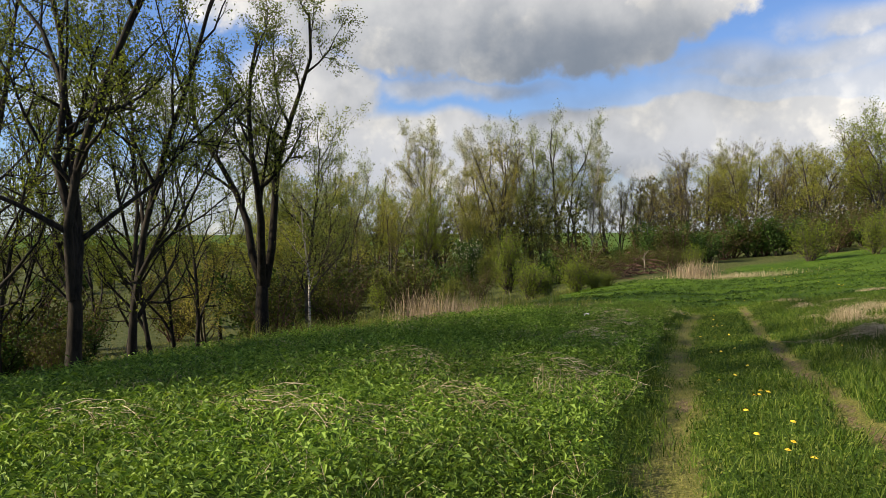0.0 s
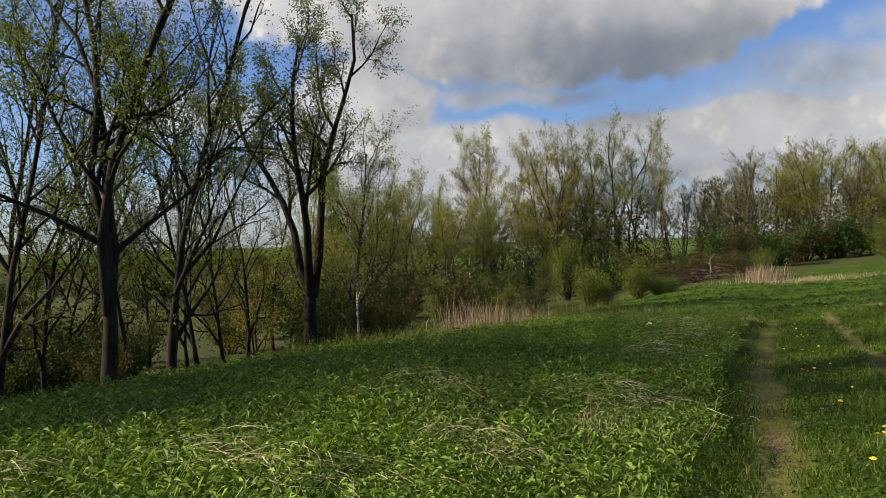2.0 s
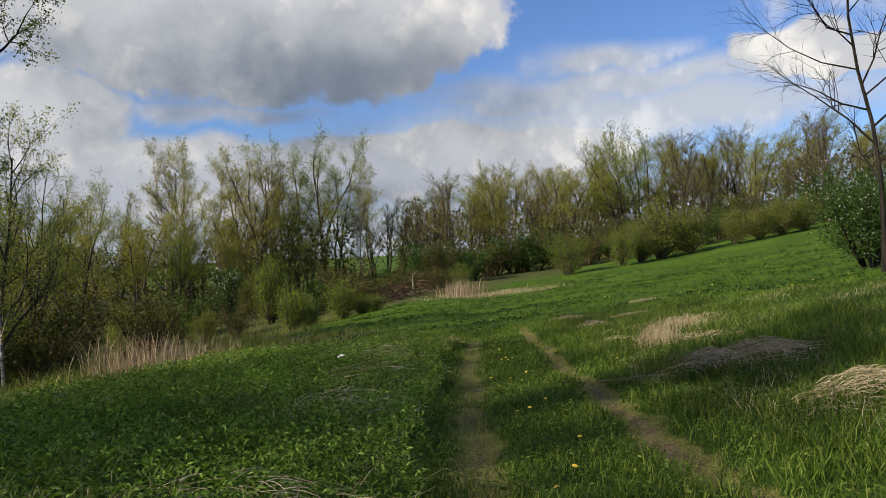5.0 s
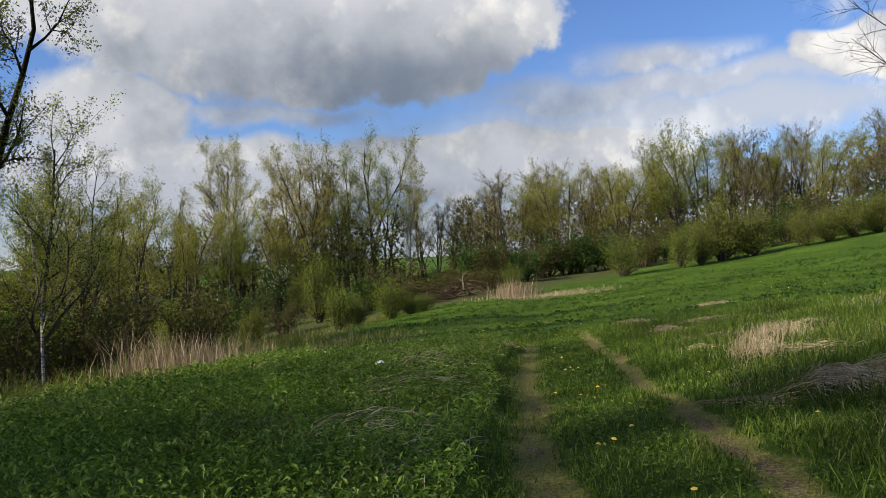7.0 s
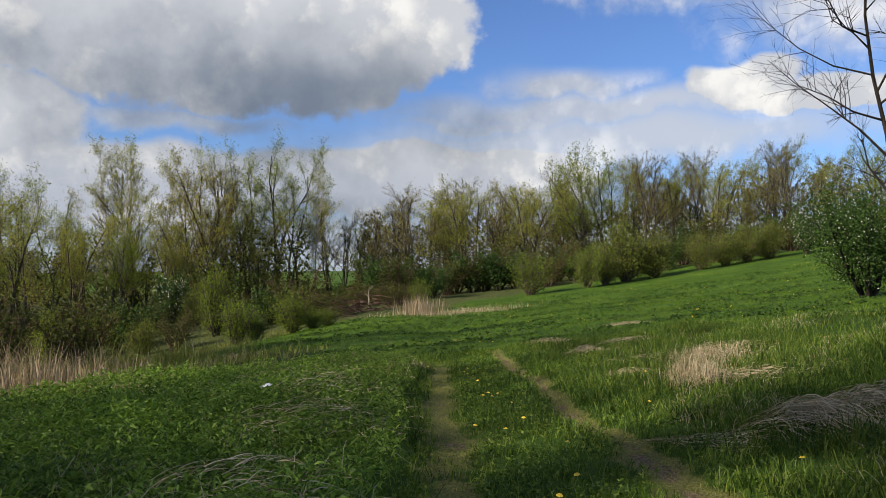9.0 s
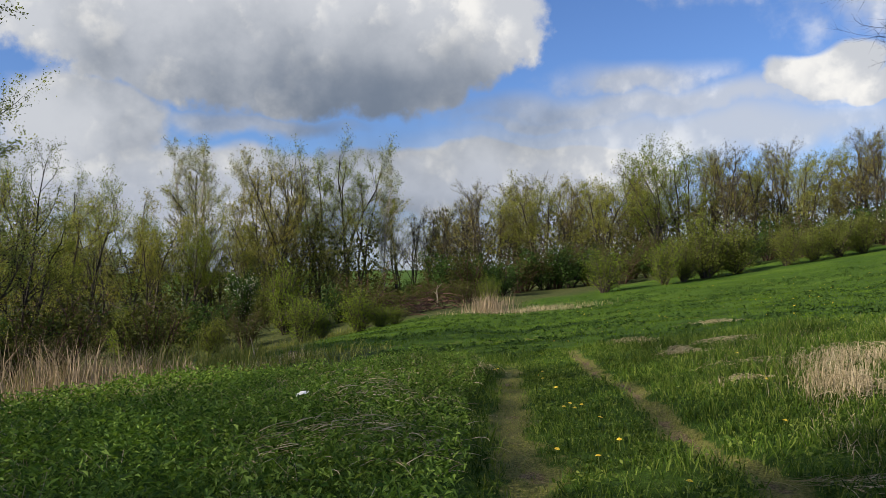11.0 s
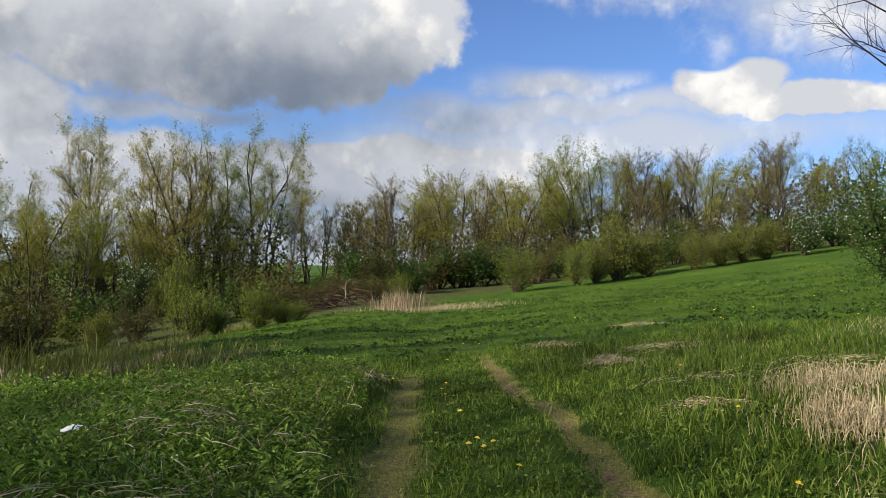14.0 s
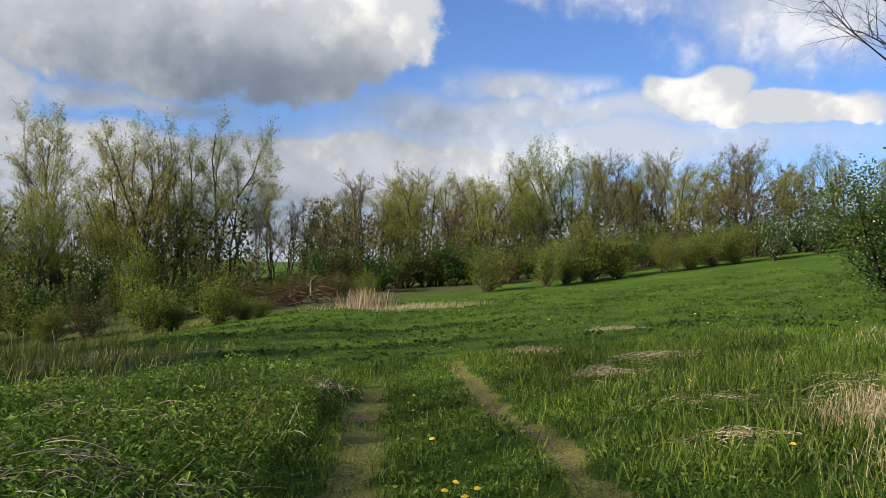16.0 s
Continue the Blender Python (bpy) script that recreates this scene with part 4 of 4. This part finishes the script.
def make_straw():
    r = np.random.RandomState(131)
    heap, mat, tuft = "heap of flattened dry grass beside the track", "matted patch of dry grass on the verge", "standing tuft of dead brown stalks"
    wisp, corner = "wisp of dry straw lying in the crop", "sparse tall dry stalks at the crop's corner"
    rows = [  # name, label, place, spread, count, length, rise, heading, turn, base
        ("straw_heap", heap, 3.0, 14.3, 0.20, 0.10, 260, 0.5, 0.04, -0.3, 0.6, 0.34), ("straw_heap", heap, 3.7, 14.4, 0.26, 0.12, 360, 0.5, 0.04, 0.2, 0.6, 0.38),
        ("straw_heap", heap, 3.5, 11.2, 0.22, 0.22, 260, 0.4, 0.08, -0.6, 0.6, 0.36), ("straw_heap", mat, 2.15, 14.3, 0.22, 0.08, 70, 0.45, 0.04, 0.1, 0.5, 0.10),
        ("dead_grass_tuft", tuft, 3.05, 17.2, 0.15, 0.18, 320, 0.22, 0.52, -1.2, 1.2, 0.16), ("dead_grass_tuft", tuft, 3.75, 18.7, 0.26, 0.24, 340, 0.24, 0.55, 0.9, 1.4, 0.16),
        ("straw_heap", mat, 3.5, 17.0, 0.30, 0.2, 110, 0.45, 0.08, 0.1, 0.8, 0.14), ("straw_heap", mat, 2.55, 18.9, 0.16, 0.08, 80, 0.34, 0.05, 0.1, 0.6, 0.14),
        ("straw_heap", mat, 4.6, 20.4, 0.6, 0.4, 150, 0.4, 0.08, -0.3, 1.0, 0.13), ("straw_heap", mat, 3.2, 20.4, 0.4, 0.25, 80, 0.35, 0.06, 0.0, 0.9, 0.12),
        ("dead_grass_tuft", "small tuft of dry grass", 2.75, 22.9, 0.16, 0.14, 170, 0.3, 0.15, 0.0, 1.5, 0.2),
        ("dead_grass_tuft", "small tuft of dry grass", 2.8, 27.6, 0.25, 0.2, 160, 0.3, 0.25, 0.0, 2.0, 0.1), ("dead_grass_tuft", "small tuft of dry grass", 3.0, 23.3, 0.22, 0.18, 160, 0.35, 0.08, 0.0, 1.0, 0.12),
        ("dead_grass_tuft", "small tuft of dry grass", 6.3, 34.6, 0.35, 0.25, 170, 0.4, 0.2, 0.0, 1.5, 0.12), ("straw_heap", mat, 4.0, 24.5, 0.45, 0.3, 220, 0.45, 0.06, 0.0, 0.5, 0.12),
        ("straw_wisp", wisp, -1.2, 9.0, 0.40, 0.14, 130, 0.45, 0.05, 0.1, 0.5, 0.26), ("straw_wisp", wisp, -2.7, 8.2, 0.45, 0.15, 130, 0.5, 0.05, 0.15, 0.5, 0.26),
        ("straw_wisp", wisp, -1.4, 6.2, 0.25, 0.2, 120, 0.55, 0.16, -0.7, 0.5, 0.22), ("straw_wisp", wisp, -2.6, 5.3, 0.45, 0.15, 110, 0.55, 0.05, -0.2, 0.4, 0.26),
        ("straw_wisp", wisp, -3.8, 4.5, 0.4, 0.12, 90, 0.5, 0.05, 0.1, 0.3, 0.26), ("straw_wisp", wisp, -0.8, 7.2, 0.12, 0.12, 30, 0.25, 0.42, 0.8, 2.0, 0.2),
        ("straw_wisp", wisp, -1.3, 15.2, 0.4, 0.3, 150, 0.4, 0.07, 0.4, 0.6, 0.24), ("straw_wisp", wisp, -1.6, 17.3, 0.35, 0.3, 130, 0.4, 0.07, 0.6, 0.6, 0.24),
        ("straw_wisp", wisp, -1.2, 12.4, 0.3, 0.3, 90, 0.4, 0.07, 0.4, 0.6, 0.24), ("straw_wisp", wisp, -2.2, 19.4, 0.5, 0.4, 150, 0.4, 0.10, 0.5, 0.8, 0.22),
        ("tall_grass_tuft", corner, -1.9, 21.4, 0.4, 0.35, 36, 0.18, 0.60, 0.5, 3.0, 0.14), ("tall_grass_tuft", corner, -1.1, 22.8, 0.3, 0.3, 150, 0.35, 0.25, 0.2, 1.0, 0.16)]
    for name, label, cx, cy, rx, ry, count, length, rise, heading, turn, base in rows:
        v, f = strands(r, cx, cy, int(count * 1.6), rx * 1.15, ry * 1.3, length * 0.72, rise * 0.8, heading, turn * 1.6, base * (1.75 if cx < -0.5 else 0.8), 0.0030 + 0.00008 * cy, 0.4 if cx < -0.5 else 0.1)
        at = np.array([cx, cy, float(land(cx, cy))])
        ob = tagged(new(name, mesh_of(name, v - at, f, STRAW)), label, "dry grass", kind="stuff")
        ob.location = at


def make_herbs():
    """Small broad leaves among the grass of the track and its verge."""
    r = np.random.RandomState(141)
    x, y = scatter(r, 150000, -0.6, 6.5, 2.5, 27, lambda x, y, q: (x > crop_edge(y)) & (q > 1.5 * wear(x, y)) & (q < 1.1 - 0.03 * y) & (fbm(x, y, 0.9, 15) + 0.8 * q > 0.0))
    n = len(x)
    z = land(x, y) + r.uniform(0.01, 0.085, n)
    v, f = diamonds(r, np.stack([x, y, z], 1), 0.012 + 0.0005 * y, 0.55)
    stuff("track_herbs", "low broad-leaved herbs between the ruts", "herbs", v, f, GRASS)


make_grass()
make_crop()
make_reeds()
make_straw()
make_herbs()


# ---- small things ----
def make_dandelion():
    top = tagged(new("dandelion"), "yellow dandelion in flower in the grass", "flower", "dandelions by the track")
    r = np.random.RandomState(151)
    k = 16
    vs, fs = [], []
    for ring, (n, rad, rise) in enumerate(((k, 0.021, 0.003), (12, 0.014, 0.009), (7, 0.007, 0.013))):
        for i in range(n):
            a = 6.283 * (i + 0.37 * ring) / n
            d, w = np.array([math.cos(a), math.sin(a), 0]), np.array([-math.sin(a), math.cos(a), 0])
            tip = d * rad * r.uniform(0.9, 1.1) + np.array([0, 0, rise])
            base = np.array([0, 0, 0.004 + 0.003 * ring])
            q = len(vs)
            vs += [base - w * 0.0012, tip * 0.75 - w * 0.004, tip, tip * 0.75 + w * 0.004]
            fs.append([q, q + 1, q + 2, q + 3])
    head = part("flower_head", mesh_of("flower_head", np.array(vs), np.array(fs), DANDELION), top, "full yellow flower head")
    head.location = (0, 0, 0.088)
    pts = np.array([[0, 0, -0.02], [0.004, 0.0, 0.04], [0, 0, 0.09]])
    part("stem", mesh_of("stem", *tubes([(pts, np.array([0.0026, 0.0024, 0.0022]), 5)]), STEM, True), top, "pale green stem")
    return top


flower = make_dandelion()
SPOTS = ((1.12, 8.30), (1.16, 8.45), (1.08, 8.22), (1.20, 8.38), (1.27, 6.05), (1.05, 6.4), (1.32, 6.7), (1.22, 5.65), (1.36, 5.4), (1.0, 7.4), (-0.62, 6.0), (-0.22, 5.9),
         (0.62, 17.9), (0.50, 18.05), (0.56, 18.2), (0.70, 18.0), (0.50, 19.4), (1.03, 14.4), (2.2, 16.2), (0.56, 12.5), (0.72, 12.75), (0.95, 13.3), (0.40, 21.6), (0.35, 22.3),
         (0.42, 23.0), (-0.35, 23.6), (-0.42, 23.4), (0.6, 15.4), (0.85, 16.1), (0.3, 15.9), (0.78, 17.2), (2.5, 13.2), (2.7, 18.2), (0.9, 10.2), (0.75, 9.6), (1.1, 11.3), (3.3, 21.5))
for k, (x, y) in enumerate(SPOTS):
    m = pose(x, y, float(land(x, y)) - 0.005 + rng.uniform(0, 0.02), rng.uniform(-14, 14), rng.uniform(-14, 14), rng.uniform(0, 360)) @ Matrix.Scale(1.08, 4)
    if k == 0:
        flower.matrix_basis = m
    else:
        copy_thing(flower, m)


def far_dandelions():
    r = np.random.RandomState(161)
    x, y = scatter(r, 900, -2, 34, 26, 78, lambda x, y, q: (rankness(x, y) < 0.3) & (x > 0.08 * (y - 20)) & (fbm(x, y, 12.0, 33) > -0.1))
    v, f = diamonds(r, np.stack([x, y, land(x, y) + 0.13], 1), 0.028, 0.8)
    stuff("meadow_dandelions", "dandelions scattered over the far meadow", "flowers", v, f, DANDELION)


far_dandelions()


def make_paper():
    """A crumpled scrap with thickness, lying on the crop."""
    r = np.random.RandomState(171)
    n = 7
    g = np.stack(np.meshgrid(np.linspace(-0.07, 0.07, n), np.linspace(-0.04, 0.04, n)), -1).reshape(-1, 2)
    z = 0.02 * np.cos(g[:, 0] * 24) + r.uniform(-0.007, 0.007, n * n)
    top = np.column_stack([g, z])
    low = top - np.array([0, 0, 0.002])
    i = (np.arange(n - 1)[:, None] * n + np.arange(n - 1)[None]).ravel()
    q = np.stack([i, i + 1, i + n + 1, i + n], 1)
    rim = [k for k in range(n)] + [k * n + n - 1 for k in range(1, n)] + [n * n - 1 - k for k in range(1, n)] + [(n - 1 - k) * n for k in range(1, n - 1)]
    side = [[rim[k], rim[(k + 1) % len(rim)], rim[(k + 1) % len(rim)] + n * n, rim[k] + n * n] for k in range(len(rim))]
    me = mesh_of("paper_scrap", np.concatenate([top, low]), np.concatenate([q, q[:, ::-1] + n * n, np.array(side)]), PAPER, True)
    ob = tagged(new("paper_scrap", me), "crumpled scrap of white paper lying on the crop", "litter")
    ob.matrix_basis = pose(-2.15, 17.05, float(land(-2.15, 17.05)) + 0.36, 12, -8, 25)


make_paper()


def bent_stick(name, label, category, points, radius, mat, side=()):
    """A bare stick through a few points, with side shoots (share along, way, length)."""
    pts = np.array(points, float)
    t = np.linspace(0, 1, len(pts))
    u = np.linspace(0, 1, 9)
    path = np.stack([np.interp(u, t, pts[:, k]) for k in range(3)], 1)
    path[1:-1] = (path[:-2] + 2 * path[1:-1] + path[2:]) / 4
    top = tagged(new(name), label, category)
    part("stem", mesh_of("stem", *tubes([(path, radius * (1 - 0.6 * u), 6)]), mat, True), top)
    for share, way, length in side:
        p = path[int(share * 8)]
        w = np.array(way, float) / np.linalg.norm(way)
        q = np.stack([p, p + w * length * 0.5 + np.array([0, 0, 0.05 * length]), p + w * length])
        part("shoot", mesh_of("shoot", *tubes([(q, radius * np.array([0.6, 0.45, 0.2]), 5)]), mat, True), top)
    return top


BLEACHED = barky("bleached_wood", (0.13, 0.11, 0.085), (0.30, 0.265, 0.21))
o = bent_stick("bleached_branch", "bleached fallen branch at the edge of the crop", "branch",
               [(-0.5, 0, -0.1), (-0.25, 0, 0.28), (0.1, 0.05, 0.36), (0.5, 0.1, 0.18)], 0.035, BLEACHED, ((0.6, (0.3, 0.2, 0.5), 0.3),))
o.location = (-11.6, 12.8, float(land(-11.6, 12.8)) + 0.05)
o = bent_stick("dead_stalk", "pale forked dead stalk standing on the bank", "stalk", [(0, 0, -0.1), (-0.08, 0, 0.35), (-0.2, 0, 0.85)], 0.025, BLEACHED, ((0.3, (-0.6, 0, 0.5), 0.3), (0.5, (0.5, 0, 0.5), 0.3)))
o.location = (-8.4, 33.5, float(land(-8.4, 33.5)))
o = bent_stick("dead_stalk", "pale forked dead stalk standing on the bank", "stalk", [(0, 0, -0.1), (0.02, 0, 0.3), (0.16, 0, 0.5)], 0.015, BLEACHED, ((0.5, (-0.3, 0, 0.6), 0.2),))
o.location = (-6.2, 31.0, float(land(-6.2, 31.0)))
sx, sy = bearing(-5.9, 69)
o = bent_stick("broken_stump", "tall broken stump of a dead tree", "stump", [(0, 0, -0.2), (0.1, 0, 0.8), (0.0, 0, 1.6), (0.12, 0, 2.1)], 0.09, BLEACHED, ((0.75, (0.6, 0, 0.7), 0.7), (0.6, (-0.5, 0.2, 0.5), 0.5)))
o.location = (sx, sy, float(land(sx, sy)))


def make_brush_pile():
    r = np.random.RandomState(181)
    cx, cy = bearing(-7.2, 66)
    sticks = []
    for _ in range(150):
        x, y = cx + r.normal() * 2.2, cy + r.normal() * 0.9
        z = float(land(x, y)) + abs(r.normal()) * 0.8
        a, t, ln = r.uniform(0, 6.283), r.uniform(-0.3, 0.6), r.uniform(0.8, 2.2)
        d = np.array([math.cos(a) * math.cos(t), math.sin(a) * math.cos(t), math.sin(t)])
        p = np.array([x, y, z])
        sticks.append((np.stack([p - d * ln / 2, p + np.array([0, 0, 0.08]), p + d * ln / 2]), np.array([0.045, 0.035, 0.012]), 4))
    v, f = tubes(sticks)
    stuff("brush_pile", "pile of cut reddish-brown branches at the wood's edge", "brushwood", v, f, BARK_RED)


make_brush_pile()


def make_molehill():
    bm = bmesh.new()
    bmesh.ops.create_icosphere(bm, subdivisions=3, radius=0.26)
    for v in bm.verts:
        k = 1 + 0.25 * noise.noise(v.co * 9) + 0.12 * noise.noise(v.co * 24)
        v.co = Vector((v.co.x * k, v.co.y * k, max(v.co.z * 0.6 * k, -0.05)))
    me = bpy.data.meshes.new("molehill")
    bm.to_mesh(me)
    bm.free()
    me.materials.append(EARTH)
    ob = tagged(new("molehill", me), "dark crumbly molehill in the shaded meadow", "molehill")
    ob.location = (-7.5, 34.5, float(land(-7.5, 34.5)) + 0.03)


make_molehill()
